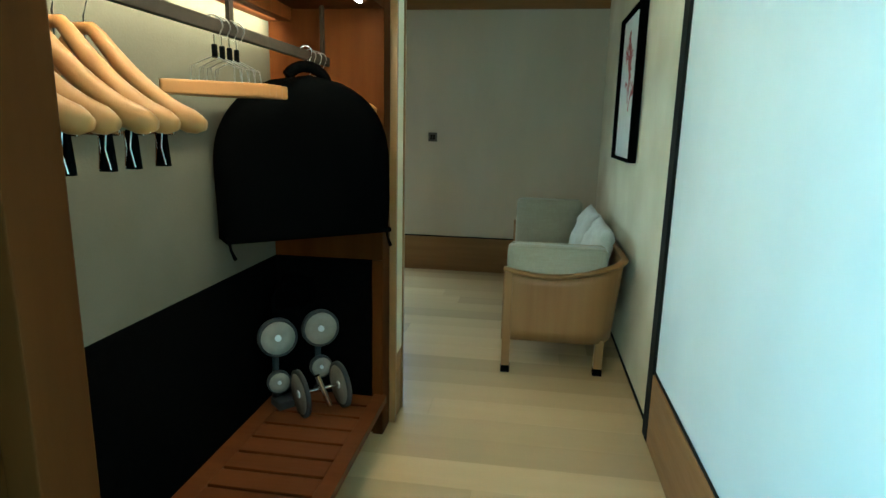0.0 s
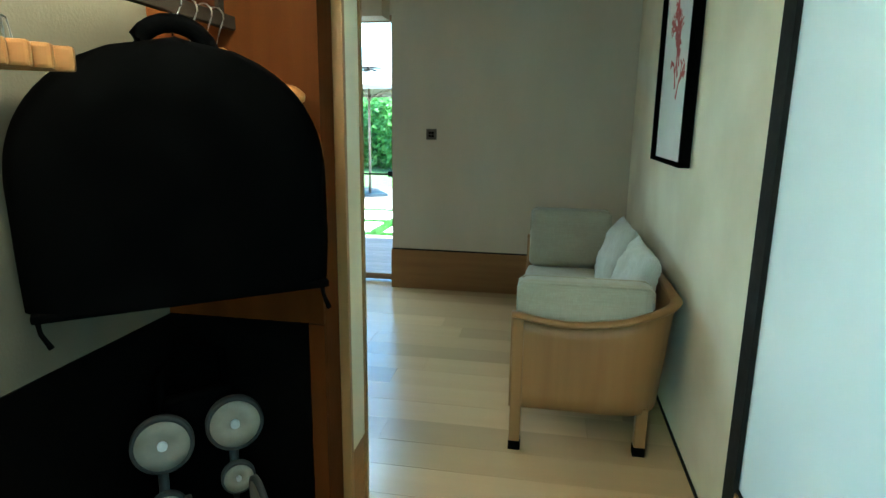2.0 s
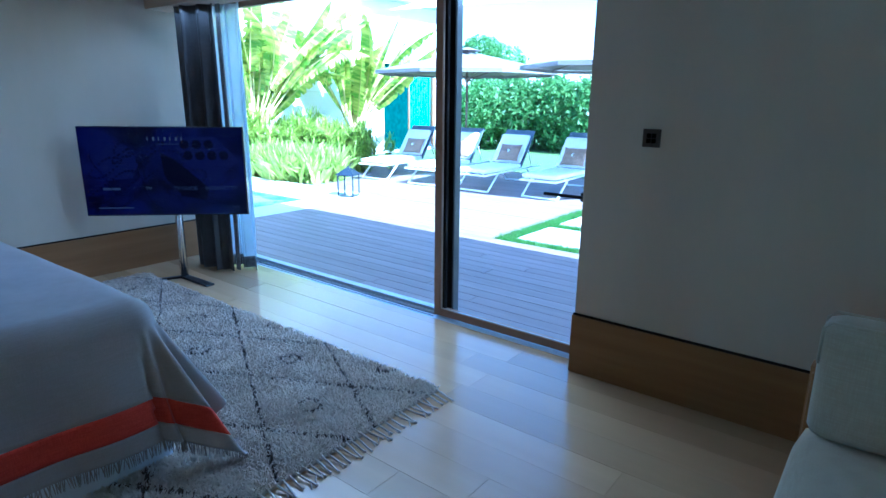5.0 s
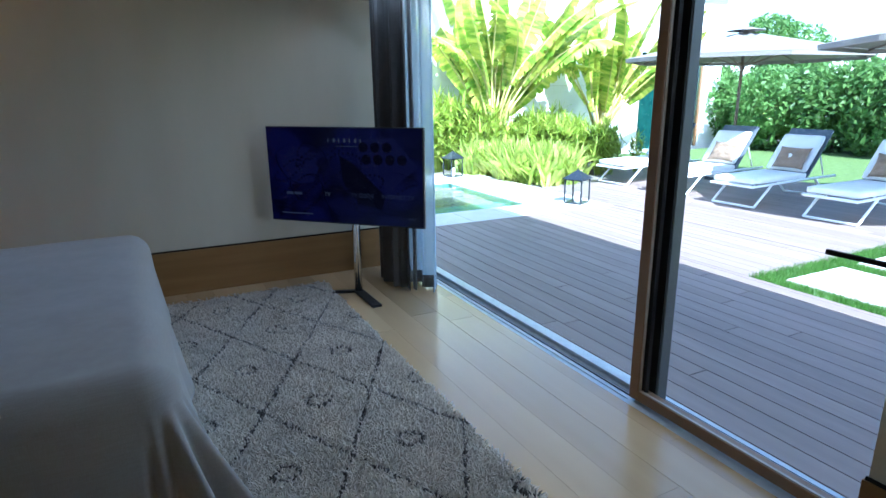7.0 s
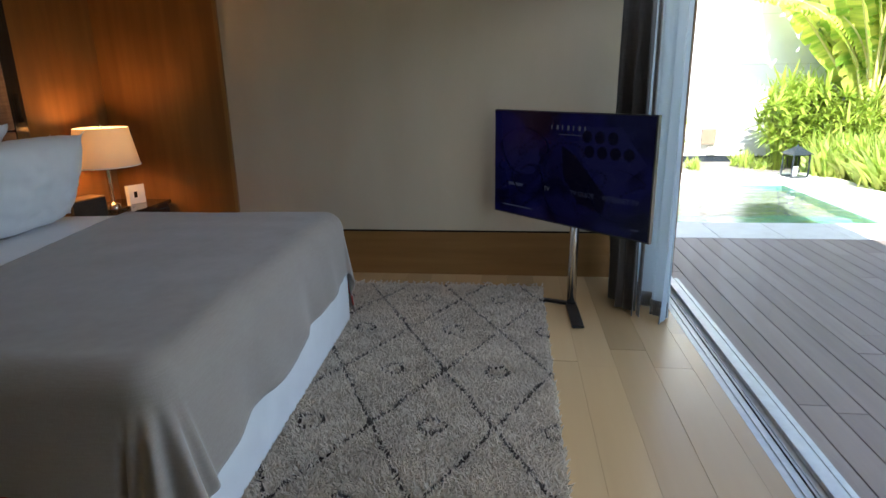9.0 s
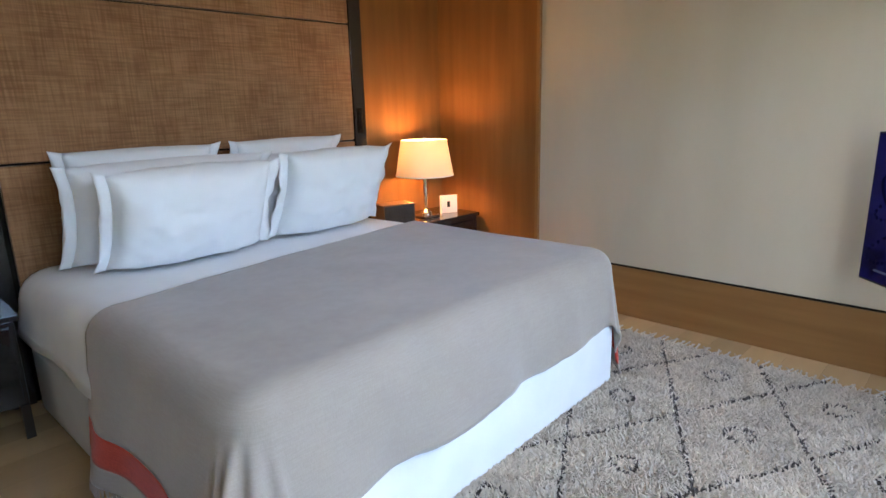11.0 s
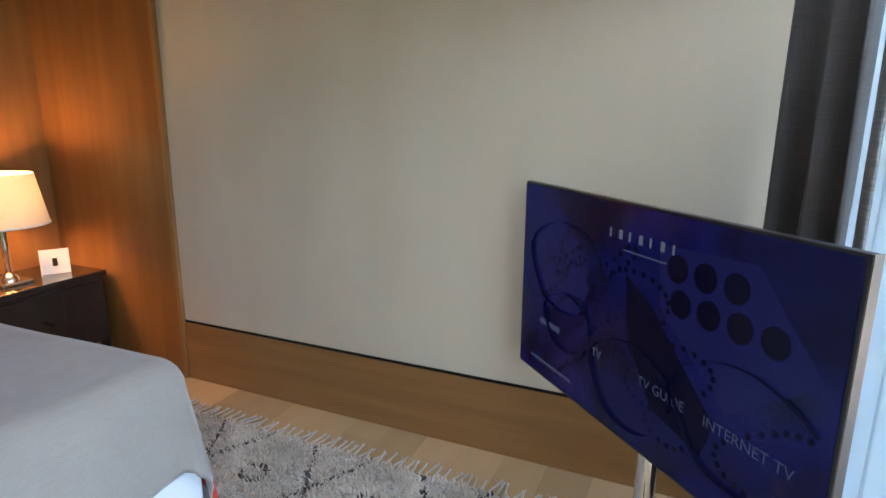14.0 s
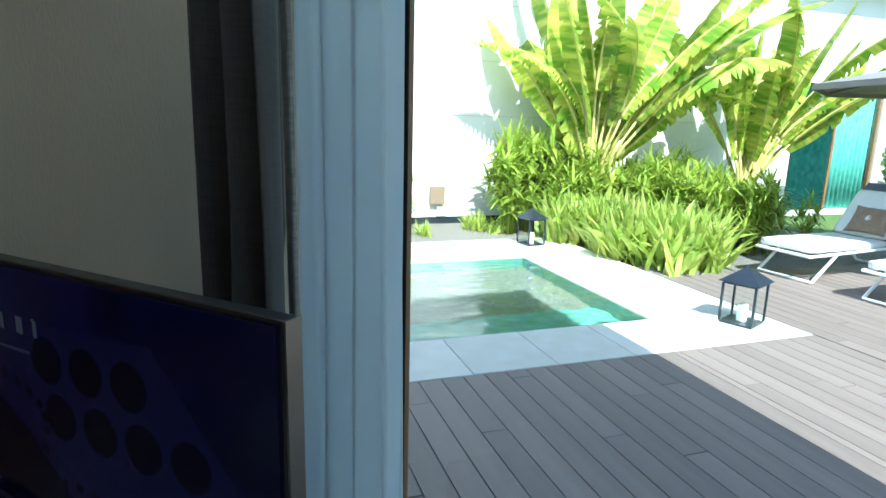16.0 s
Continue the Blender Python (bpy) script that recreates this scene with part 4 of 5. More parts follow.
def tufts():
    rs = np.random.RandomState(5)
    light_v, light_f, dark_v, dark_f = [], [], [], []
    step = 0.0098
    for gx in np.arange(RX0, RX1, step):
        for gy in np.arange(RY0, RY1, step):
            if gx > 1.1 and gx < 2.9 and gy < -2.0:
                continue
            x, y = gx + rs.uniform(-0.5, 0.5) * step, gy + rs.uniform(-0.5, 0.5) * step
            dark = rug_dark(x, y)
            vs, fs = (dark_v, dark_f) if dark else (light_v, light_f)
            big = 0.7 + 0.6 * noise.noise(Vector((x * 9, y * 9, 2)))
            h = rs.uniform(0.018, 0.028) * (0.8 if dark else 1.0)
            an = rs.uniform(0, 6.283)
            lx = rs.uniform(-0.016, 0.016) + 0.016 * noise.noise(Vector((x * 11, y * 11, 0)))
            ly = rs.uniform(-0.016, 0.016) + 0.016 * noise.noise(Vector((x * 11, y * 11, 9)))
            w = 0.0050 * (0.8 + 0.4 * big)
            k = len(vs)
            for q in range(3):
                vs.append((x + w * math.cos(an + q * 2.094), y + w * math.sin(an + q * 2.094), 0.01))
            for q in range(3):
                vs.append((x + lx * 0.6 + w * 0.85 * math.cos(an + q * 2.094), y + ly * 0.6 + w * 0.85 * math.sin(an + q * 2.094), 0.01 + h * 0.65))
            vs.append((x + lx * 1.2, y + ly * 1.2, 0.01 + h))
            for q in range(3):
                r = (q + 1) % 3
                fs += [(k + q, k + r, k + 3 + r, k + 3 + q), (k + 3 + q, k + 3 + r, k + 6)]
    for nm, vs, fs, mt in (("pile", light_v, light_f, M_RUG), ("pile_line", dark_v, dark_f, M_RUGDARK)):
        me = bpy.data.meshes.new(nm)
        me.from_pydata(vs, [], fs)
        me.materials.append(mt)
        ob = new(nm, me)
        ob.parent = rug
        tagged(ob, kind="stuff")


tufts()
bm = bmesh.new()
for x0, s in ((RX0, -1), (RX1, 1)):
    y = RY0 + 0.03
    while y < RY1:
        ln = random.uniform(0.09, 0.125)
        p = Vector((x0, y, 0.02))
        dy = random.uniform(-0.018, 0.018)
        pts = [p, p + Vector((s * ln * 0.35, dy * 0.3, -0.006)), p + Vector((s * ln * 0.7, dy * 0.9, -0.012)), p + Vector((s * ln, dy * 1.4, -0.014))]
        sweep(pts, [0.005, 0.0062, 0.0045, 0.0058], 5, bm)
        if random.random() < 0.6:
            sweep([pts[2], pts[2] + Vector((s * ln * 0.3, -dy - 0.012, -0.002))], [0.004, 0.003], 4, bm)
        y += random.uniform(0.026, 0.04)
tagged(part("fringe", bm, M_FRINGE, rug, "knotted cream fringe"), kind="stuff")

# ---- sofa ----
sofa = thing("sofa", "small oak sofa with pale linen cushions by the wall", "sofa")
SX0, SX1, SY0, SY1, ARM = 5.03, 5.70, -2.40, -0.60, 0.625
for lx in (SX0 + 0.03, SX1 - 0.11):
    for ly in ((SY0 + 0.03, SY1 - 0.03) if lx < 5.3 else (SY0 + 0.075, SY1 - 0.075)):
        top = 0.6 if lx < 5.3 else 0.22
        lg = part("leg", box(lx - 0.024, ly - 0.024, 0.04, lx + 0.024, ly + 0.024, top, 0.005), M_SOFAWOOD, sofa)
        part("foot_cap", box(lx - 0.026, ly - 0.026, 0, lx + 0.026, ly + 0.026, 0.042, 0.003), M_BLACK, lg, "dark foot cap")


def shell_path(inset=0.0):
    """The plan of the wrap-round arm and back, from one front edge to the other."""
    r, pts = 0.20, []
    x1, ya, yb = SX1 - inset, SY0 + inset, SY1 - inset
    pts += [(SX0 + (x1 - r - SX0) * k / 6, ya) for k in range(7)]
    pts += [(x1 - r + r * math.sin(t), ya + r - r * math.cos(t)) for t in (math.pi / 2 * k / 8 for k in range(1, 9))]
    pts += [(x1, ya + r + (yb - ya - 2 * r) * k / 8) for k in range(1, 8)]
    pts += [(x1 - r + r * math.cos(t), yb - r + r * math.sin(t)) for t in (math.pi / 2 * k / 8 for k in range(9))]
    pts += [(x1 - r - (x1 - r - SX0) * k / 6, yb) for k in range(1, 7)]
    return pts


outer = shell_path(0.015)


def arm_top(i):
    x = outer[i][0]
    return ARM - 0.035 * math.sin(math.pi * min(max((x - SX0) / 0.5, 0), 1)) + 0.05 * max(0, (x - 5.5) / 0.2)


def shell(u, v):
    i = min(int(u * (len(outer) - 1)), len(outer) - 2)
    f = u * (len(outer) - 1) - i
    x, y = (outer[i][0] * (1 - f) + outer[i + 1][0] * f, outer[i][1] * (1 - f) + outer[i + 1][1] * f)
    flare = 0.05 * max(0, (x - 5.45) / 0.25) * (v - 0.35)
    return Vector((x + flare, y, 0.2 + (arm_top(i) * (1 - f) + arm_top(i + 1) * f - 0.21) * v))


part("shell", sheet(68, 6, shell, thick=0.022), M_SOFAWOOD, sofa, "curved oak side and back panel", smooth=True)
part("top_rail", sweep([(shell(i / (len(outer) - 1), 1)) + Vector((0, 0, 0.004)) for i in range(len(outer))], 0.025, 10, flat=0.55), M_SOFAWOOD, sofa, "flat oak arm rail", smooth=True)
part("seat_frame", box(SX0 + 0.005, SY0 + 0.05, 0.2, SX1 - 0.2, SY1 - 0.05, 0.27, 0.006), M_SOFAWOOD, sofa)


def soft(bm, m):
    bmesh.ops.transform(bm, matrix=m, verts=bm.verts)
    return bm


part("seat_cushion", soft(rounded_cushion(0.60, 1.66, 0.17, 0.05, 0.015), pose(5.33, -1.5, 0.355)), M_LINEN, sofa, smooth=True)
part("arm_cushion", soft(rounded_cushion(0.56, 0.34, 0.13, 0.035, 0.02), pose(5.325, -2.27, 0.575, 88)), M_LINEN, sofa, "upright linen arm cushion", smooth=True)
part("arm_cushion", soft(rounded_cushion(0.53, 0.40, 0.14, 0.045, 0.02), pose(5.315, -0.715, 0.63, 92)), M_LINEN, sofa, "upright linen arm cushion", smooth=True)
M_LIGHTLINEN = weave("white_linen", (0.50, 0.48, 0.42), (0.58, 0.56, 0.50), threads=260)
for cy, sd in ((-1.83, 11), (-1.15, 12)):
    c = thing("cushion", "white linen back cushion leaning on the sofa", "cushion", pose(5.575, cy, 0.615, 0, -72, 0), "sofa cushions")
    part("cover", cushion(0.43, 0.56, 0.15, sd, ears=0.02, bulge=3.2), M_LIGHTLINEN, c, smooth=True)
for cx, cy, z, hw, hh in ((5.325, -2.27, 0.575, 0.28, 0.17), (5.315, -0.715, 0.63, 0.265, 0.2)):
    for sy in (-0.072, 0.072):
        pts = [(cx + hw * sx * 0.985, cy + sy * 0.86, z + hh * sz * 0.97) for sx, sz in ((-1, 0.3), (-1, 0.9), (-0.92, 1), (0.92, 1), (1, 0.9), (1, 0.5))]
        part("piping", sweep(pts, 0.005, 6), M_LINEN, sofa, smooth=True)

# ---- picture over the sofa ----
pic = thing("picture", "framed print with a red coral drawing", "picture")
PY0, PY1, PZ0, PZ1 = -1.96, -1.2, 1.205, 2.13
for b in ((5.718, PY0, PZ0, 5.768, PY0 + 0.018, PZ1), (5.718, PY1 - 0.018, PZ0, 5.768, PY1, PZ1), (5.718, PY0 + 0.018, PZ0, 5.768, PY1 - 0.018, PZ0 + 0.018), (5.718, PY0 + 0.018, PZ1 - 0.018, 5.768, PY1 - 0.018, PZ1)):
    part("frame_bar", box(*b, 0.002), M_BLACK, pic)
part("print", box(5.745, PY0 + 0.018, PZ0 + 0.018, 5.767, PY1 - 0.018, PZ1 - 0.018), M_PAPER, pic, "white paper print")
M_CORAL = surface("red_ink", (0.36, 0.05, 0.05), (0.5, 0.10, 0.09), scale=30, rough=0.7, bump=0)
rr2 = random.Random(4)
bm = bmesh.new()


def twig(y, z, ang, ln, wd, depth):
    y2, z2 = y + ln * math.sin(ang), z + ln * math.cos(ang)
    sweep([(5.7440, y, z), (5.7440, (y + y2) / 2 + rr2.uniform(-0.006, 0.006), (z + z2) / 2), (5.7440, y2, z2)], [wd, wd * 0.8, wd * 0.6], 4, bm, flat=1)
    if depth:
        for k in range(rr2.choice((2, 2, 3))):
            twig(y2, z2, ang + rr2.uniform(-0.8, 0.8), ln * rr2.uniform(0.6, 0.85), wd * 0.8, depth - 1)


for k in range(7):
    twig(-1.60 + rr2.uniform(-0.03, 0.03), 1.52 + 0.05 * k, rr2.uniform(-0.6, 0.6), 0.08, 0.016, 4)
for v in bm.verts:
    v.co.x = 5.7445 + (v.co.x - 5.744) * 0.05
part("drawing", bm, M_CORAL, pic, "red branching coral drawing")

# ---- wall switch ----
M_PLATE = surface("bronze_switch_plate", (0.075, 0.056, 0.040), (0.10, 0.076, 0.055), scale=20, rough=0.4, bump=0.02, metal=0.3)
sw = thing("wall_switch", "small square bronze switch plate on the wall", "switch")
part("plate", box(4.165, -0.009, 1.255, 4.25, -0.0005, 1.34, 0.003), M_PLATE, sw)
for k in range(2):
    for j in range(2):
        part("button", box(4.185 + k * 0.024, -0.0125, 1.275 + j * 0.024, 4.205 + k * 0.024, -0.009, 1.295 + j * 0.024, 0.001), M_BLACK, sw)

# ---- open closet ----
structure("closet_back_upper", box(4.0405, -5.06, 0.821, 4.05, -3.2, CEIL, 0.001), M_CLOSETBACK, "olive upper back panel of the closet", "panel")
structure("closet_back", box(4.0405, -5.06, 0, 4.052, -3.2, 0.82, 0.001), M_BLACK, "black lower back panel of the closet", "panel")
structure("closet_end_low", box(4.053, -3.2145, 0.18, 4.49, -3.2005, 0.82, 0.001), M_BLACK, "black lower end panel of the closet", "panel")
structure("closet_end_band", box(4.053, -3.219, 0.823, 4.5395, -3.2005, 0.95, 0.002), M_CLOSET, "wooden band on the closet's end", "panel")
structure("closet_end_stile", box(4.492, -3.217, 0.0, 4.5395, -3.2005, 0.82, 0.002), M_CLOSET, "wooden stile at the closet's end", "panel")
structure("closet_jamb", box(4.054, -5.058, 0, 4.585, -4.965, CEIL, 0.003), M_CLOSET, "wooden near side of the closet", "panel")
shelf = structure("closet_shelf", box(4.16, -4.964, 1.85, 4.54, -3.2005, 1.90, 0.002), M_CLOSET, "wooden shelf with light strips above the rail", "shelf")
part("light_strip", box(4.478, -4.9, 1.843, 4.492, -3.35, 1.8495), M_STRIP, shelf, "warm LED strip")
part("light_strip", box(4.212, -4.9, 1.9005, 4.225, -3.25, 1.925), M_STRIP, shelf, "warm LED strip")
part("back_lip", box(4.0505, -4.964, 1.80, 4.1595, -3.2205, 1.90, 0.002), M_CLOSET, shelf, "dark wooden lip above the light")
bench = thing("luggage_bench", "low slatted wooden luggage bench in the closet", "bench")
part("front_rail", box(4.50, -4.96, 0.165, 4.56, -3.222, 0.2, 0.003), M_BENCH, bench)
part("back_rail", box(4.056, -4.96, 0.165, 4.13, -3.222, 0.2, 0.003), M_BENCH, bench)
part("apron", box(4.44, -4.96, 0.0, 4.47, -3.222, 0.163, 0.002), M_CLOSET, bench)
y = -4.955
while y < -3.3:
    part("slat", box(4.1305, y, 0.168, 4.4995, min(y + 0.094, -3.224), 0.1995, 0.003), M_BENCH, bench)
    y += 0.108
# black board added below the slats, so the slots read as deep shade
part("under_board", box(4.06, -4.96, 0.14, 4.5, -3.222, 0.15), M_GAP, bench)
rail = thing("clothes_rail", "flat dark bronze clothes rail in the closet", "rail")
part("bar", box(4.292, -4.964, 1.625, 4.312, -3.2005, 1.66, 0.003), M_BRONZE, rail)
for yy in (-4.0, -3.26, -4.8):
    part("hanger_rod", box(4.296, yy - 0.012, 1.66, 4.308, yy + 0.012, 1.85), M_BRONZE, rail)


def hook(bm, top=1.66, low=1.53):
    pts = [(0.0, 0, low), (0.0, 0, low + 0.05), (0.012, 0, top - 0.045)]
    pts += [(0.0 + 0.024 * math.cos(t), 0, top - 0.015 + 0.024 * math.sin(t)) for t in (-0.6 + 0.42 * k for k in range(9))]
    return sweep(pts, 0.0018, 6, bm)


def suit_hanger(y, turn, clips=True, name_label="blond wooden suit hanger with clips on the rail"):
    h = thing("suit_hanger", name_label, "hanger", pose(4.302, y, 0, 0, 0, turn), "wooden suit hangers")

    def arm(t):
        a = abs(t)
        return Vector((0.222 * t, 0.018 * a * a, 1.56 - (0.175 if clips else 0.11) * (1 - (1 - max(a - 0.08, 0) / 0.92) ** 1.6)))
    pts = [arm(-1 + 2 * k / 32) for k in range(33)]
    rad = [0.014 + 0.014 * min(1, abs(-1 + 2 * k / 32) * 1.2) if 1 < k < 31 else (0.023 if 0 < k < 32 else 0.012) for k in range(33)]
    part("shoulder_bar", sweep(pts, rad, 12, flat=0.85), M_HANGER, h, smooth=True)
    part("hook", hook(bmesh.new()), M_WIRE, h, smooth=True)
    if clips:
        part("trouser_bar", sweep([(-0.165, 0, 1.395), (-0.165, 0, 1.368), (0.165, 0, 1.368), (0.165, 0, 1.395)], 0.0025, 6), M_CHROME, h)
        for sx in (-0.14, 0.14):
            bm = box(sx - 0.009, -0.007, 1.305, sx + 0.009, 0.007, 1.375, 0.002)
            for v in bm.verts:
                v.co.x = sx + (v.co.x - sx) * (1.5 if v.co.z < 1.34 else 0.9)
            c = part("clip", bm, M_BLACK, h, "dark trouser clip")
            for e in (-1, 1):
                part("spring", sweep([(sx + e * 0.010, -0.009, 1.309), (sx + e * 0.004, -0.011, 1.342), (sx + e * 0.007, -0.009, 1.373)], 0.0016, 5), M_CHROME, c)
    return h


for yy, tn in ((-4.56, 2), (-4.635, -3), (-4.715, 3), (-4.795, -2), (-4.86, 1)):
    suit_hanger(yy, tn)
for yy, tn in ((-3.40, 4), (-3.335, -3), (-3.285, 2)):
    suit_hanger(yy, tn, False, "blond wooden suit hanger behind the garment bag")


def clamp_hanger(y, turn):
    h = thing("clamp_hanger", "wooden trouser clamp hanger with wire hook", "hanger", pose(4.302, y, 0, 0, 0, turn), "trouser clamp hangers")
    part("bar", box(-0.14, -0.013, 1.462, 0.14, 0.013, 1.500, 0.006), M_HANGER, h)
    part("hook", hook(bmesh.new(), 1.66, 1.57), M_WIRE, h, smooth=True)
    part("grip", box(-0.007, -0.005, 1.56, 0.007, 0.005, 1.595, 0.003), M_BLACK, h)
    for sx in (-0.05, 0.05):
        part("wire", sweep([(sx, 0.012, 1.498), (sx, 0.012, 1.54), (sx * 0.6, 0, 1.552), (0, 0, 1.565)], 0.0018, 5), M_WIRE, h)
        part("wire", sweep([(sx * 1.3, -0.012, 1.498), (sx * 1.2, -0.012, 1.535), (sx * 0.6, 0, 1.552)], 0.0018, 5), M_WIRE, h)
    return h


for yy, tn in ((-4.09, 37), (-4.05, 35), (-4.01, 33), (-3.97, 36)):
    clamp_hanger(yy, tn)

bag = thing("garment_bag", "black cloth garment bag hanging on the rail", "garment bag", pose(4.325, -3.50, 0, 0, 0, 40))


def bag_face(side):
    def f(u, v):
        z = 0.985 + 0.58 * v
        k = max(0.0, (z - 1.24) / 0.325)
        half = 0.345 * max(0.0, 1 - k ** 2.2) ** 0.5 * (0.965 + 0.035 * v)
        a = 2 * u - 1
        depth = 0.085 * (1 - abs(a) ** 3) ** 0.5 * (1 - 0.5 * k ** 4) + 0.015 * noise.noise(Vector((a * 3, z * 5, side)))
        return Vector((a * half, side * depth, z))
    return f


bm = sheet(28, 26, bag_face(1))
sheet(28, 26, bag_face(-1), bm)
bmesh.ops.remove_doubles(bm, verts=bm.verts, dist=0.004)
bmesh.ops.recalc_face_normals(bm, faces=bm.faces)
part("bag", bm, M_BAG, bag, smooth=True)
part("bottom", box(-0.32, -0.06, 0.972, 0.32, 0.06, 0.992, 0.006), M_BAG, bag)
part("handle", sweep([(-0.078 * math.cos(t), 0, 1.525 + 0.072 * math.sin(t)) for t in (math.pi * k / 12 for k in range(13))], 0.021, 10), M_BAG, bag, smooth=True)
part("hook", hook(bmesh.new(), 1.66, 1.57), M_CHROME, bag, smooth=True)
for sx in (-0.31, 0.30):
    part("cord", sweep([(sx, -0.05, 0.99), (sx + 0.005, -0.055, 0.95), (sx + 0.02, -0.05, 0.915)], [0.006, 0.005, 0.007], 6), M_BAG, bag)

# folded pushchair on the bench
push = thing("folded_pushchair", "folded black pushchair with grey wheels on bench", "pushchair", pose(4.205, -3.345, 0.2, 0, 0, 49))
M_RIM = surface("grey_wheel_disc", (0.19, 0.17, 0.13), (0.25, 0.225, 0.175), scale=20, rough=0.5, bump=0.05)


def wheel(name, c, axis, r, w):
    c, a = Vector(c), Vector(axis).normalized()
    m = Matrix.Translation(c) @ a.to_track_quat("Z", "Y").to_matrix().to_4x4()
    wh = part(name, lathe([(r * 0.86, -w / 2), (r, -w / 2 * 0.7), (r, w / 2 * 0.7), (r * 0.86, w / 2), (r * 0.86, -w / 2)], 32, m=m), M_TYRE, push, smooth=True)
    part("rim", lathe([(0.001, w * 0.30), (r * 0.3, w * 0.32), (r * 0.34, w * 0.42), (r * 0.86, w * 0.44), (r * 0.86, -w * 0.44), (r * 0.3, -w * 0.42), (0.001, -w * 0.3)], 32, m=m), M_RIM, wh, "pale grey wheel disc", smooth=True)
    part("hub", cyl(c - a * w * 0.62, c + a * w * 0.62, r * 0.16, seg=14), M_STEEL, wh, "metal hub cap")
    return wh


wheel("wheel", (-0.10, 0.0, 0.315), (-0.25, -1, 0.1), 0.082, 0.035)
wheel("wheel", (0.10, 0.0, 0.315), (-0.25, -1, 0.1), 0.082, 0.035)
wheel("wheel", (-0.10, 0.0, 0.115), (-0.25, -1, 0.1), 0.05, 0.03)
wheel("wheel", (0.10, 0.0, 0.135), (-0.25, -1, 0.1), 0.05, 0.03)
wheel("wheel", (-0.066, -0.13, 0.101), (1, -0.1, 0.05), 0.10, 0.02)
wheel("wheel", (0.11, -0.15, 0.101), (1, -0.1, 0.05), 0.10, 0.02)
part("axle", cyl((-0.066, -0.13, 0.101), (0.11, -0.15, 0.101), 0.008), M_CHROME, push, "bright axle")
part("axle", cyl((0.0, -0.15, 0.17), (0.045, -0.17, 0.03), 0.011), M_CHROME, push, "bright axle")
for sx in (-0.10, 0.10):
    part("frame_tube", sweep([(sx, 0.02, 0.32), (sx, 0.03, 0.12), (sx, 0.045, 0.016)], 0.014, 10), M_TYRE, push, smooth=True)
part("frame_tube", sweep([(-0.08, 0.07, 0.02), (-0.08, 0.08, 0.48), (-0.02, 0.08, 0.55), (0.1, 0.08, 0.52), (0.12, 0.07, 0.02)], 0.014, 10), M_BAG, push, smooth=True)
part("folded_seat", box(-0.08, 0.03, 0.03, 0.12, 0.08, 0.42, 0.02, seg=3), M_BAG, push, smooth=True)
part("rear_foot", box(-0.12, -0.04, 0.0, -0.02, 0.05, 0.035, 0.008), M_TYRE, push)

# ---- lanterns ----


def lantern(m, label):
    a = thing("lantern", label, "lantern", m, "garden lanterns")
    w, h = 0.128, 0.345
    part("base", box(-w, -w, 0, w, w, 0.02, 0.003), M_LANTERN, a)
    for sx in (-1, 1):
        for sy in (-1, 1):
            part("post", box(sx * w - 0.009, sy * w - 0.009, 0.02, sx * w + 0.009, sy * w + 0.009, h), M_LANTERN, a)
    part("top_ring", box(-w, -w, h - 0.01, w, w, h + 0.012, 0.003), M_LANTERN, a)
    bm = bmesh.new()
    base = [bm.verts.new((sx * (w + 0.035), sy * (w + 0.035), h + 0.012)) for sx, sy in ((-1, -1), (1, -1), (1, 1), (-1, 1))]
    apex = [bm.verts.new((sx * 0.012, sy * 0.012, h + 0.13)) for sx, sy in ((-1, -1), (1, -1), (1, 1), (-1, 1))]
    for k in range(4):
        bm.faces.new((base[k], base[(k + 1) % 4], apex[(k + 1) % 4], apex[k]))
    bm.faces.new(apex)
    bm.faces.new(base[::-1])
    part("roof", bm, M_LANTERN, a, "pitched slate-blue metal roof")
    part("finial", cyl((0, 0, h + 0.13), (0, 0, h + 0.15), 0.012, 0.006), M_LANTERN, a)
    for b in ((-w + 0.01, -w - 0.002, w - 0.01, -w + 0.002), (-w + 0.01, w - 0.002, w - 0.01, w + 0.002), (-w - 0.002, -w + 0.01, -w + 0.002, w - 0.01), (w - 0.002, -w + 0.01, w + 0.002, w - 0.01)):
        part("pane", box(b[0], b[1], 0.022, b[2], b[3], h - 0.012), M_GLASS, a).visible_shadow = False
    part("candle", cyl((0, 0, 0.021), (0, 0, 0.16), 0.04, seg=20), M_CANDLE, a, "white pillar candle")
    return a


lantern(pose(-1.94, 3.70, -0.1, 0, 0, 24), "slate metal lantern with candle on the pool edge")
lantern(pose(-5.30, 3.45, -0.1, 0, 0, 10), "slate metal lantern with candle before the plants")

# ---- sun loungers ----


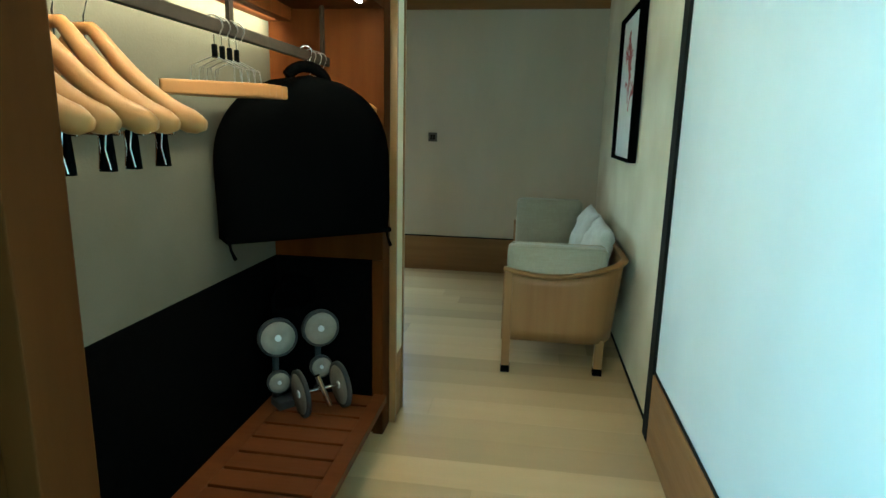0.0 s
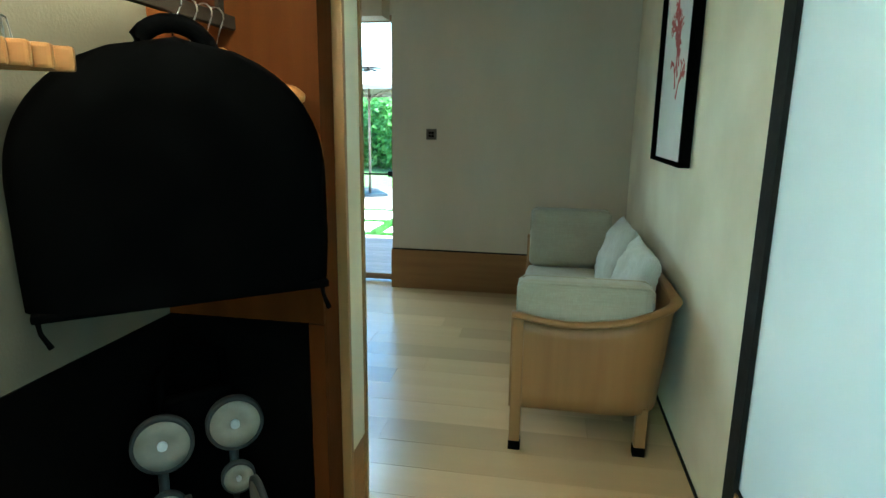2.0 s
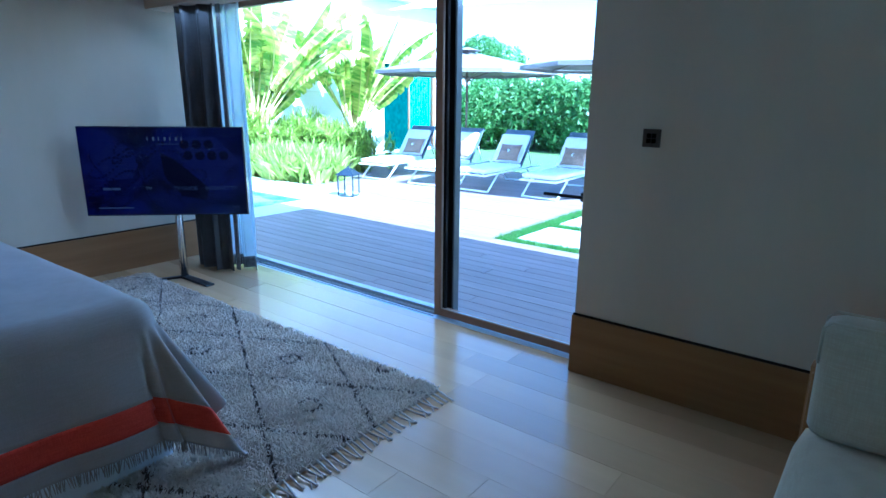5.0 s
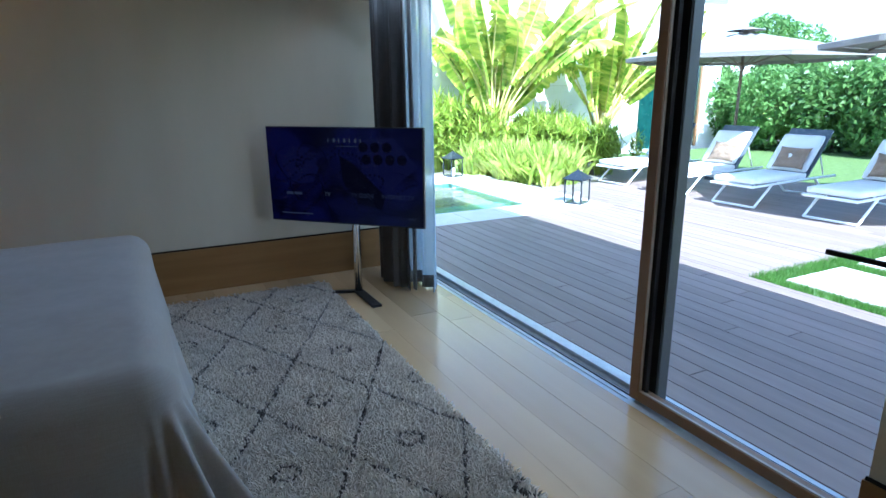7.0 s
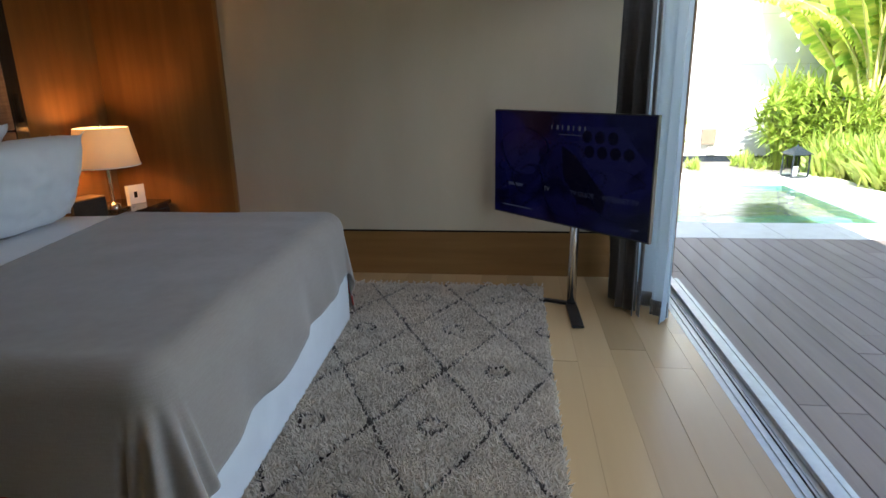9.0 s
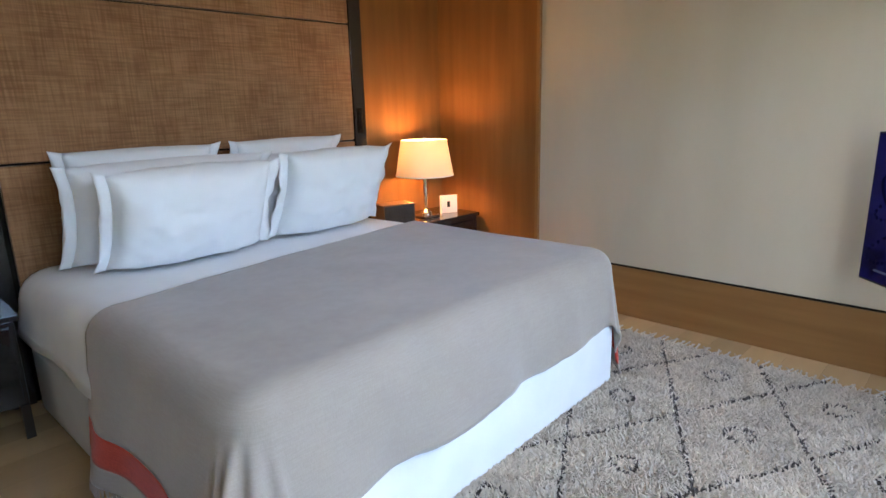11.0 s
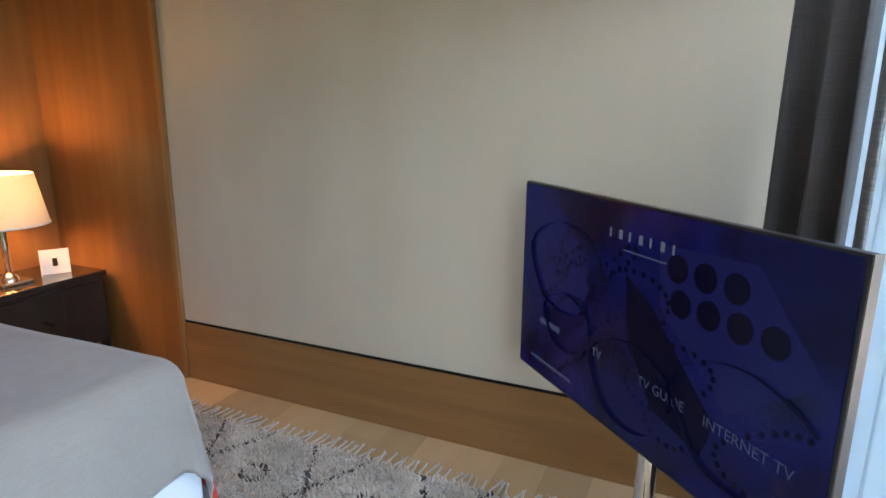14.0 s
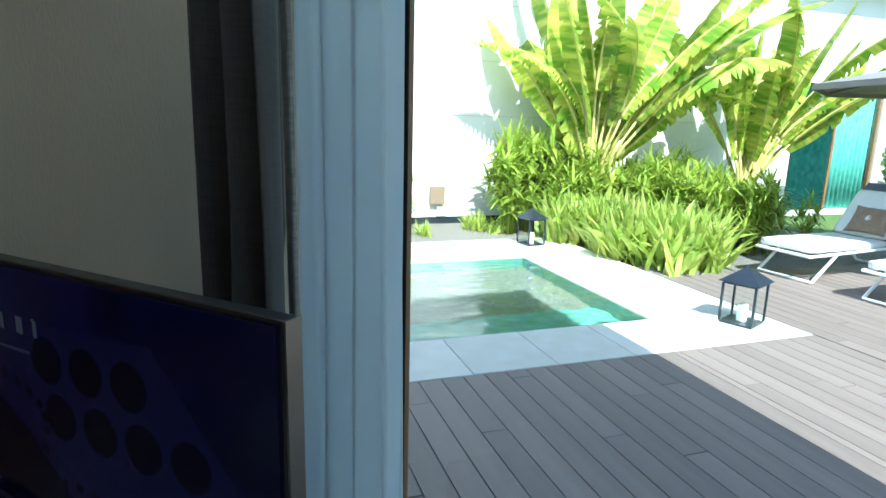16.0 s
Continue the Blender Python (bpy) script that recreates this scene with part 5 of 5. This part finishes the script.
def lounger(m, label):
    a = thing("sun_lounger", label, "lounger", m, "sun loungers on the deck")
    for sx in (-0.32, 0.32):
        part("side_rail", sweep([(sx, 0.0, 0.30), (sx, 0.65, 0.31), (sx, 1.25, 0.32), (sx, 1.95, 0.32)], 0.018, 8), M_WHITEMETAL, a, smooth=True)
        part("leg", sweep([(sx, 0.42, 0.30), (sx, 0.08, 0.018)], 0.017, 8), M_WHITEMETAL, a)
        part("leg", sweep([(sx, 1.45, 0.30), (sx, 1.8, 0.018)], 0.017, 8), M_WHITEMETAL, a)
    part("foot_bar", sweep([(-0.32, 0.08, 0.018), (0.32, 0.08, 0.018)], 0.017, 8), M_WHITEMETAL, a)
    part("foot_bar", sweep([(-0.32, 1.8, 0.018), (0.32, 1.8, 0.018)], 0.017, 8), M_WHITEMETAL, a)
    part("end_bar", sweep([(-0.32, 0.0, 0.30), (0.32, 0.0, 0.30)], 0.018, 8), M_WHITEMETAL, a)
    back = part("backrest", sheet(8, 10, lambda u, v: Vector((-0.31 + 0.62 * u, 1.25 + 0.5 * v, 0.33 + 0.66 * v)), thick=0.02), M_SLING, a, "grey sling backrest")
    part("strut", sweep([(-0.2, 1.62, 0.80), (-0.2, 1.85, 0.33)], 0.012, 6), M_WHITEMETAL, back)
    part("strut", sweep([(0.2, 1.62, 0.80), (0.2, 1.85, 0.33)], 0.012, 6), M_WHITEMETAL, back)
    part("mattress", soft(rounded_cushion(0.62, 1.24, 0.09, 0.035, 0.01, 8), pose(0, 0.64, 0.365)), M_MATTRESS, a, "white seat pad", smooth=True)
    part("mattress", soft(rounded_cushion(0.60, 0.62, 0.07, 0.03, 0.01, 8), pose(0, 1.41, 0.66, 52)), M_MATTRESS, a, "white back pad", smooth=True)
    return a


for i, (lx, ly) in enumerate(((-3.05, 5.33), (-1.85, 5.36), (-0.72, 5.38), (0.57, 5.45))):
    lounger(pose(lx, ly, -0.1, 0, 0, 4 - i), "white sun lounger with grey backrest on the deck")
    pl = thing("lounger_pillow", "tan cushion with a pale star on a lounger", "cushion", pose(lx, ly + 1.26, 0.50, 56, 0, 4 - i), "lounger pillows")
    part("cover", cushion(0.44, 0.34, 0.13, i + 20), M_TAN, pl, smooth=True)
    bm = bmesh.new()
    for k in range(4):
        box(-0.035, -0.006, 0.061, 0.035, 0.006, 0.068, bm=bm)
        bmesh.ops.rotate(bm, verts=bm.verts, cent=(0, 0, 0), matrix=Matrix.Rotation(radians(45), 3, "Z"))
    part("star", bm, M_PAPER, pl, "pale eight-pointed star")

# ---- umbrellas ----


def umbrella(m, label):
    a = thing("garden_umbrella", label, "umbrella", m, "garden umbrellas")
    part("pole", cyl((0, 0, 0.05), (0, 0, 2.55), 0.026, seg=14), M_POLE, a, smooth=True)
    part("base", box(-0.3, -0.3, 0, 0.3, 0.3, 0.06, 0.01), M_LANTERN, a)
    n, rad = 8, 1.95

    def f(u, v):
        t = u * 2 * math.pi
        k = (u * n) % 1
        r = rad * v * (math.cos(math.pi / n) / math.cos((k - 0.5) * 2 * math.pi / n))
        return Vector((r * math.cos(t), r * math.sin(t), 2.52 - 0.42 * v - 0.06 * v * (1 - v) * 4 * abs(math.sin(math.pi * k))))
    part("canopy", sheet(64, 8, f, thick=0.004), M_CANVAS, a, "taupe fabric canopy", smooth=False)
    part("valance", sheet(64, 1, lambda u, v: f(u, 1.0) + Vector((0, 0, -0.06 * v - 0.002)), thick=0.003), M_CANVAS, a)
    for k in range(n):
        t = 2 * math.pi * k / n
        rb = part("rib", sweep([(0, 0, 2.47), (rad * math.cos(t), rad * math.sin(t), 2.085)], 0.011, 6), M_POLE, a)
        part("strut", sweep([(0.03 * math.cos(t), 0.03 * math.sin(t), 1.95), (rad * 0.5 * math.cos(t), rad * 0.5 * math.sin(t), 2.27)], 0.009, 6), M_POLE, rb)
    part("hub", cyl((0, 0, 1.9), (0, 0, 2.0), 0.045, seg=14), M_POLE, a)
    part("vent", sheet(32, 2, lambda u, v: Vector((0.3 * v * math.cos(u * 6.2832), 0.3 * v * math.sin(u * 6.2832), 2.60 - 0.07 * v)), thick=0.003), M_CANVAS, a)
    return a


umbrella(pose(-2.4, 7.55, -0.1, 0, 0, 10), "taupe garden umbrella open over the loungers")
umbrella(pose(1.55, 6.9, -0.1, 0, 0, 30), "taupe garden umbrella open over the loungers")

# ---- paving slabs in the grass ----
for x0, y0, x1, y1 in ((1.75, 2.92, 2.75, 3.72), (2.95, 2.92, 3.95, 3.72), (1.75, 3.95, 2.75, 4.85), (2.95, 3.95, 3.95, 4.85)):
    single("paving_slab", box(x0, y0, -0.16, x1, y1, -0.095, 0.006), M_STONE, "pale stone slab set in the grass", "slab", None, "slabs in the grass")


def blades(name, parent, areas, density, hmin, hmax, mat, seed, holes=()):
    rs = random.Random(seed)
    vs, fs = [], []
    for x0, y0, x1, y1 in areas:
        for _ in range(int((x1 - x0) * (y1 - y0) * density)):
            x, y = rs.uniform(x0, x1), rs.uniform(y0, y1)
            if any(a < x < c and b < y < d for a, b, c, d in holes):
                continue
            t, h, w = rs.uniform(0, 6.28), rs.uniform(hmin, hmax), rs.uniform(0.002, 0.004)
            k = len(vs)
            dx, dy = math.cos(t), math.sin(t)
            vs += [(x - w * dx, y - w * dy, -0.12), (x + w * dx, y + w * dy, -0.12), (x + h * 0.5 * rs.uniform(-1, 1), y + h * 0.5 * rs.uniform(-1, 1), -0.12 + h)]
            fs.append((k, k + 1, k + 2))
    me = bpy.data.meshes.new(name)
    me.from_pydata(vs, [], fs)
    me.materials.append(mat)
    return tagged(new(name, me), "short green lawn grass between slabs and deck", "grass", "", "stuff")


blades("grass", None, [(1.52, 2.74, 5.0, 5.0)], 9000, 0.03, 0.07, M_GRASS, 8, [(1.74, 2.91, 2.76, 3.73), (2.94, 2.91, 3.96, 3.73), (1.74, 3.94, 2.76, 4.86), (2.94, 3.94, 3.96, 4.86)])

# ---- wall lights ----
wl = thing("wall_light", "square bronze garden light on the white wall", "light")
part("box", box(-7.298, 2.62, 0.2, -7.2, 2.86, 0.48, 0.004), M_TAN, wl)
wl2 = thing("wall_socket", "small grey box on the white wall", "box")
part("cover", box(-7.298, 2.74, -0.0, -7.24, 2.9, 0.15, 0.004), M_STONE, wl2)

# ---- plants ----


def strip(bm, base, way, length, width, droop, roll=0.0, n=6, twist=0.0, fold=0.25):
    """A tapering blade that bends over under its weight, folded along the midrib."""
    d = Vector(way).normalized()
    p = Vector(base)
    side = d.cross(Vector((0, 0, 1)))
    side = (side.normalized() if side.length > 0.05 else Vector((math.cos(roll), math.sin(roll), 0)))
    rows = []
    for i in range(n + 1):
        t = i / n
        w = width * (0.35 + 0.65 * math.sin(math.pi * min(1, t * 0.8 + 0.2)) ** 0.7) * (1 - t ** 4)
        s = side * math.cos(twist * t) + d.cross(side) * math.sin(twist * t)
        up = s.cross(d).normalized()
        rows.append((bm.verts.new(p - s * w + up * w * fold), bm.verts.new(p), bm.verts.new(p + s * w + up * w * fold)))
        d = (d + Vector((0, 0, -droop / n))).normalized()
        p = p + d * (length / n)
    for a, b in zip(rows, rows[1:]):
        bm.faces.new((a[0], a[1], b[1], b[0]))
        bm.faces.new((a[1], a[2], b[2], b[1]))


def lily_mesh(seed):
    rs = random.Random(seed)
    bm = bmesh.new()
    for k in range(32):
        t = rs.uniform(0, 6.28)
        lean = rs.uniform(0.1, 0.7)
        strip(bm, (rs.uniform(-0.22, 0.22), rs.uniform(-0.22, 0.22), 0), (math.cos(t) * lean, math.sin(t) * lean, 1), rs.uniform(0.36, 0.66), rs.uniform(0.024, 0.040), rs.uniform(0.1, 1.1), n=5, twist=rs.uniform(-0.9, 0.9), fold=0.32)
    return finish("blades", bm, M_STRAP, True)


def fan_mesh(seed):
    rs = random.Random(seed)
    bm = bmesh.new()
    for k in range(15):
        h = rs.uniform(0.35, 1.15)
        t = rs.uniform(0, 6.28)
        r = rs.uniform(0.05, 0.30)
        c = Vector((r * math.cos(t), r * math.sin(t), h))
        sweep([(c.x * 0.3, c.y * 0.3, 0), c * 0.7 + Vector((0, 0, 0.05)), c], 0.005, 4, bm)
        face = Vector((math.cos(t), math.sin(t), rs.uniform(0.3, 1.1))).normalized()
        a = face.cross(Vector((0, 0, 1))).normalized()
        b = a.cross(face).normalized()
        for q in range(9):
            an = -1.9 + 3.8 * q / 8
            w = a * math.sin(an) + b * math.cos(an) * -1 * -1 + face * 0.35
            strip(bm, c, w, rs.uniform(0.26, 0.40), 0.021, rs.uniform(0.2, 0.8), n=4)
    return finish("fronds", bm, M_FAN, True)


lilies = [lily_mesh(k) for k in range(5)]
fans = [fan_mesh(k + 50) for k in range(4)]
rp = random.Random(12)


def planted(name, me, x, y, s, label, cat, grp):
    a = thing(name, label, cat, pose(x, y, -0.13, 0, 0, rp.uniform(0, 360)), grp)
    o = new(me.name, me)
    o.parent, o.scale = a, (s, s, s * rp.uniform(0.9, 1.1))
    return a


# the bed's front edge runs from the near lantern's corner towards the far one
for k in range(74):
    f = rp.random()
    back = rp.uniform(0.0, 0.95)
    x = -5.55 + (-3.50 + 5.55) * f - back * 0.45
    y = 3.95 + (4.35 - 3.95) * f + back
    if x > -3.6:
        y += rp.uniform(0, 0.9)
    planted("lily_clump", lilies[k % 5], x, y + 0.05, rp.uniform(1.05, 1.35), "strap-leaved green and yellow lily clump", "plant", "lily clumps in the bed")
for k in range(44):
    f = rp.random()
    x = -6.75 + f * 2.6
    y = 4.75 + rp.uniform(0.2, 1.6) + f * 0.9
    planted("fan_palm", fans[k % 4], x, y, rp.uniform(0.6, 0.85), "bushy green lady palm with fan leaves", "palm", "lady palms in the bed")
for k in range(10):
    planted("fan_palm", fans[k % 4], -6.9 + rp.uniform(0, 0.7), 3.9 + rp.uniform(0.1, 1.1), rp.uniform(0.75, 1.15), "low green lady palm by the white wall", "palm", "lady palms in the bed")
for k in range(9):
    planted("lily_clump", lilies[k % 5], -6.6 + rp.uniform(-0.3, 0.4), 2.0 + rp.uniform(0, 1.6), rp.uniform(0.35, 0.55), "small strap-leaved clump in gravel", "plant", "lily clumps in the bed")
for k in range(14):
    planted("fan_palm", fans[k % 4], -6.7 + rp.uniform(0, 0.8), 4.0 + rp.uniform(0, 1.2), rp.uniform(0.75, 1.0), "bushy green lady palm with fan leaves", "palm", "lady palms in the bed")
for k in range(20):
    planted("fan_palm", fans[k % 4], -6.95 + rp.uniform(0, 0.8), 3.45 + rp.uniform(0, 1.3), rp.uniform(0.95, 1.2), "bushy green lady palm with fan leaves", "palm", "lady palms in the bed")
for k in range(12):
    planted("fan_palm", fans[k % 4], -6.1 + rp.uniform(0, 0.8), 5.3 + rp.uniform(0, 1.3), rp.uniform(0.8, 1.0), "bushy green lady palm with fan leaves", "palm", "lady palms in the bed")
planted("fan_palm", fans[0], -6.9, 2.05, 0.75, "young fan palm beside the wall", "palm", "lady palms in the bed")


def paddle(length, width, bend, tears, seed):
    """A banana-like leaf: long stalk end at the origin, growing up z, arching to x, its blade torn into strips."""
    rs = random.Random(seed)
    bm = bmesh.new()
    n = 26
    pts, d, p = [], Vector((0.12, 0, 1)).normalized(), Vector((0, 0, 0))
    for i in range(n + 1):
        pts.append((p.copy(), d.copy()))
        d = (d + Vector((bend * (0.4 + i / n) / n * 1.6, 0, -bend * 0.55 * (i / n) / n * 2))).normalized()
        p = p + d * (length / n)
    for s in (-1, 1):
        cut, last = 0, None
        for i in range(n + 1):
            t = i / n
            q, dd = pts[i]
            w = width * (math.sin(math.pi * min(1, 0.08 + t * 0.95)) ** 0.55) * (1 if t < 0.97 else 0.4)
            w *= 1 + rs.uniform(-0.04, 0.04)
            up = Vector((0, s, 0)).cross(dd).normalized() * (1 if s > 0 else -1)
            sag = -0.22 * rs.uniform(0.6, 1.5) if cut else -0.16
            tip = q + Vector((0, s * w * 0.95, 0)) + up * w * 0.28 + Vector((0, 0, sag * w)) + dd * w * 0.25
            midp = q + Vector((0, s * w * 0.5, 0)) + up * w * 0.22 + dd * w * 0.08
            row = [bm.verts.new(q), bm.verts.new(midp), bm.verts.new(tip)]
            if last and not (rs.random() < tears):
                bm.faces.new((last[0], last[1], row[1], row[0]))
                bm.faces.new((last[1], last[2], row[2], row[1]))
                last = row
            elif last:
                bm.faces.new((last[0], last[1], row[1], row[0]))
                mid2 = (last[2].co * 0.75 + row[2].co * 0.25) + Vector((0, 0, -0.05 * w))
                bm.faces.new((last[1], last[2], bm.verts.new(mid2), row[1]))
                cut = 1
                last = row
            else:
                last = row
    ribs = [(q + Vector((0.0, 0, -0.006))) for q, dd in pts]
    return finish("leaf_blade", bm, M_PADDLE, True), ribs


PADDLES = [paddle(1.15, 0.16, 0.15, 0.15, 1), paddle(1.35, 0.16, 0.5, 0.45, 2), paddle(1.1, 0.14, 1.1, 0.7, 3), paddle(1.25, 0.16, 0.08, 0.20, 4)]
RIBS = []
for me, ribs in PADDLES:
    bm = sweep(ribs, [0.016 * (1 - 0.85 * i / len(ribs)) for i in range(len(ribs))], 6)
    RIBS.append(finish("midrib", bm, M_STALK, True))


def traveller(x, y, scale, fan_turn, stems, seed, label, spread=50, lean=0):
    rs = random.Random(seed)
    a = thing("traveller_palm", label, "palm", pose(x, y, -0.13, 0, 0, fan_turn))
    part("trunk", lathe([(0.20, 0), (0.19, 0.45), (0.16, 0.75), (0.02, 0.85)], 14), M_STALK, a, smooth=True)
    for k in range(stems):
        an = radians(lean - spread + 2 * spread * (k + 0.5) / stems + rs.uniform(-6, 6))
        ln = scale * rs.uniform(0.18, 0.8)
        out = rs.uniform(-0.32, 0.32)
        d = Vector((math.sin(an), out, math.cos(an))).normalized()
        b = Vector((0.16 * math.sin(an), rs.uniform(-0.1, 0.1), 0.72))
        tip = b + d * ln
        midp = b + d * ln * 0.5 + Vector((0, 0, 0.05 * ln))
        st = part("leaf_stalk", sweep([b, b + d * ln * 0.15, midp, tip], [0.05, 0.036, 0.022, 0.016], 8), M_STALK, a, smooth=True)
        i = rs.randrange(4)
        m = Matrix.Translation(tip) @ d.to_track_quat("Z", "X").to_matrix().to_4x4() @ Matrix.Rotation(rs.uniform(0, 6.28), 4, "Z")
        if abs(an) > 0.4:
            side = Vector((1 if an > 0 else -1, rs.uniform(-0.6, 0.6), 0))
            zz = d
            xx = (side - zz * side.dot(zz)).normalized()
            yy = zz.cross(xx)
            m = Matrix(((xx.x, yy.x, zz.x, tip.x), (xx.y, yy.y, zz.y, tip.y), (xx.z, yy.z, zz.z, tip.z), (0, 0, 0, 1)))
        s = scale * rs.uniform(0.85, 1.2)
        lf = new("leaf", PADDLES[i][0])
        lf.parent, lf.matrix_basis = a, m @ Matrix.Diagonal((s, s, s, 1))
        rb = new("midrib", RIBS[i])
        rb.parent = lf
    return a


traveller(-6.25, 4.9, 1.8, 62, 34, 3, "tall traveller palm with torn paddle leaves", 33, 9)
traveller(-5.95, 7.6, 1.65, 55, 30, 9, "traveller palm with broad green paddle leaves", 32, 8)

# ---- hedge and far trees ----


def leaf_cloud(name, label, cat, blobs, count, size, mat, seed):
    rs = np.random.RandomState(seed)
    vs, fs = [], []
    for cx, cy, cz, rx, ry, rz in blobs:
        for _ in range(count):
            v = rs.normal(size=3)
            v /= np.linalg.norm(v)
            k = rs.uniform(0.72, 1.03)
            bump = 1 + 0.22 * noise.noise(Vector((v[0] * 2.4 + cx, v[1] * 2.4, v[2] * 2.4)))
            p = Vector((cx + v[0] * rx * k * bump, cy + v[1] * ry * k * bump, max(-0.1, cz + v[2] * rz * k * bump)))
            a = Vector(rs.normal(size=3)).normalized()
            b = a.cross(Vector(rs.normal(size=3))).normalized()
            s = size * rs.uniform(0.6, 1.3)
            i = len(vs)
            vs += [tuple(p - a * s), tuple(p + b * s * 0.45), tuple(p + a * s), tuple(p - b * s * 0.45)]
            fs.append((i, i + 1, i + 2, i + 3))
    me = bpy.data.meshes.new(name)
    me.from_pydata(vs, [], fs)
    me.materials.append(mat)
    return me


rh = random.Random(31)
hedges = [leaf_cloud("foliage", "", "", [(0, 0, 0.9, 1.3, 0.9, 1.15), (0.7, 0.2, 1.3, 0.9, 0.8, 0.9), (-0.8, -0.1, 1.1, 0.8, 0.8, 1.0)], 2600, 0.085, M_HEDGE, k) for k in range(3)]
for k in range(17):
    a = thing("hedge_shrub", "dense green flowering shrub of the far hedge", "shrub", pose(-8.6 + k * 1.35, 13.9 + rh.uniform(-0.5, 0.6) + 0.02 * k, -0.1, 0, 0, rh.uniform(0, 360)), "hedge behind the lawn")
    part("trunk", cyl((0, 0, -0.1), (0, 0, 1.0), 0.06, 0.03), M_POLE, a)
    o = new("foliage", hedges[k % 3])
    s = rh.uniform(0.95, 1.2)
    o.parent, o.scale = a, (s, s, s)
crowns = leaf_cloud("crown", "", "", [(0, 0, 3.2, 1.6, 1.5, 1.2), (1.0, 0.4, 2.6, 1.2, 1.1, 1.0), (-1.1, -0.2, 2.5, 1.2, 1.2, 1.0), (0.2, -0.8, 3.9, 1.0, 1.0, 0.8)], 2200, 0.10, M_HEDGE, 77)
for x, y, s in ((-1.6, 16.5, 0.72), (3.5, 17.5, 0.9), (-8.5, 18, 0.85), (9, 18, 1.0)):
    a = thing("tree", "broad-leaved green tree behind the hedge", "tree", pose(x, y, -0.1, 0, 0, x * 50), "trees behind the hedge")
    part("trunk", sweep([(0, 0, 0), (0.05, 0, 1.0 * s), (-0.03, 0.05, 2.4 * s)], [0.14, 0.11, 0.06], 10), M_POLE, a, smooth=True)
    for q in range(4):
        part("limb", sweep([(0, 0, 1.7 * s), (0.5 * s * math.cos(q * 1.6), 0.5 * s * math.sin(q * 1.6), 2.4 * s), (1.0 * s * math.cos(q * 1.6), 1.0 * s * math.sin(q * 1.6), 3.0 * s)], [0.05, 0.04, 0.02], 8), M_POLE, a, smooth=True)
    o = new("crown", crowns)
    o.parent, o.scale = a, (s, s, s)

# ---- boards of the floor and the deck, last ----


def boards(parent, mat, x0, x1, y0, y1, z, width, length, thick, seed, gap=0.0003, skip=None, edge=0.0006):
    rs = random.Random(seed)
    shared = {}
    y = y0
    while y < y1 - 0.02:
        w = min(width, y1 - y)
        x = x0 - rs.uniform(0, length)
        while x < x1:
            a, b = max(x, x0), min(x + length, x1)
            x += length
            if b - a < 0.05 or (skip and skip((a + b) / 2, y + w / 2)):
                continue
            key = (round(b - a, 2), round(w, 3))
            if key not in shared:
                shared[key] = finish("plank", box(gap, gap, -thick, key[0] - gap, w - gap, 0, edge, seg=1), mat)
            p = new("plank", shared[key])
            p.location, p.parent = (a, y, z + rs.uniform(-0.0004, 0.0004)), parent
        y += width


boards(floor, M_FLOOR, 0.0, 5.77, -3.94, 0.13, 0.0, 0.19, 2.1, 0.02, 3, skip=lambda x, y: 1.4 < x < 2.6 and y < -2.4)
boards(floor, M_FLOOR, 4.04, 5.77, -6.6, -3.94, 0.0, 0.19, 1.9, 0.02, 4)
deck = structure("deck", box(-1.55, 0.35, -0.6, 8.0, 8.4, -0.135), M_GAP, "weathered brown timber deck", "deck")
structure("deck_side", box(-3.35, 4.06, -0.6, -1.551, 8.4, -0.135), M_GAP, "dark joists under the deck", "deck")
boards(deck, M_DECK, -1.55, 6.5, 0.36, 2.74, -0.1, 0.145, 2.9, 0.03, 5, gap=0.003, edge=0.0015)
boards(deck, M_DECK, -1.55, 1.54, 2.74, 4.06, -0.1, 0.145, 2.9, 0.03, 6, gap=0.003, edge=0.0015)
boards(deck, M_DECK, -3.35, 1.54, 4.06, 5.0, -0.1, 0.145, 2.9, 0.03, 7, gap=0.003, edge=0.0015)
boards(deck, M_DECK, -3.35, 5.0, 5.0, 8.4, -0.1, 0.145, 2.9, 0.03, 8, gap=0.003, edge=0.0015)
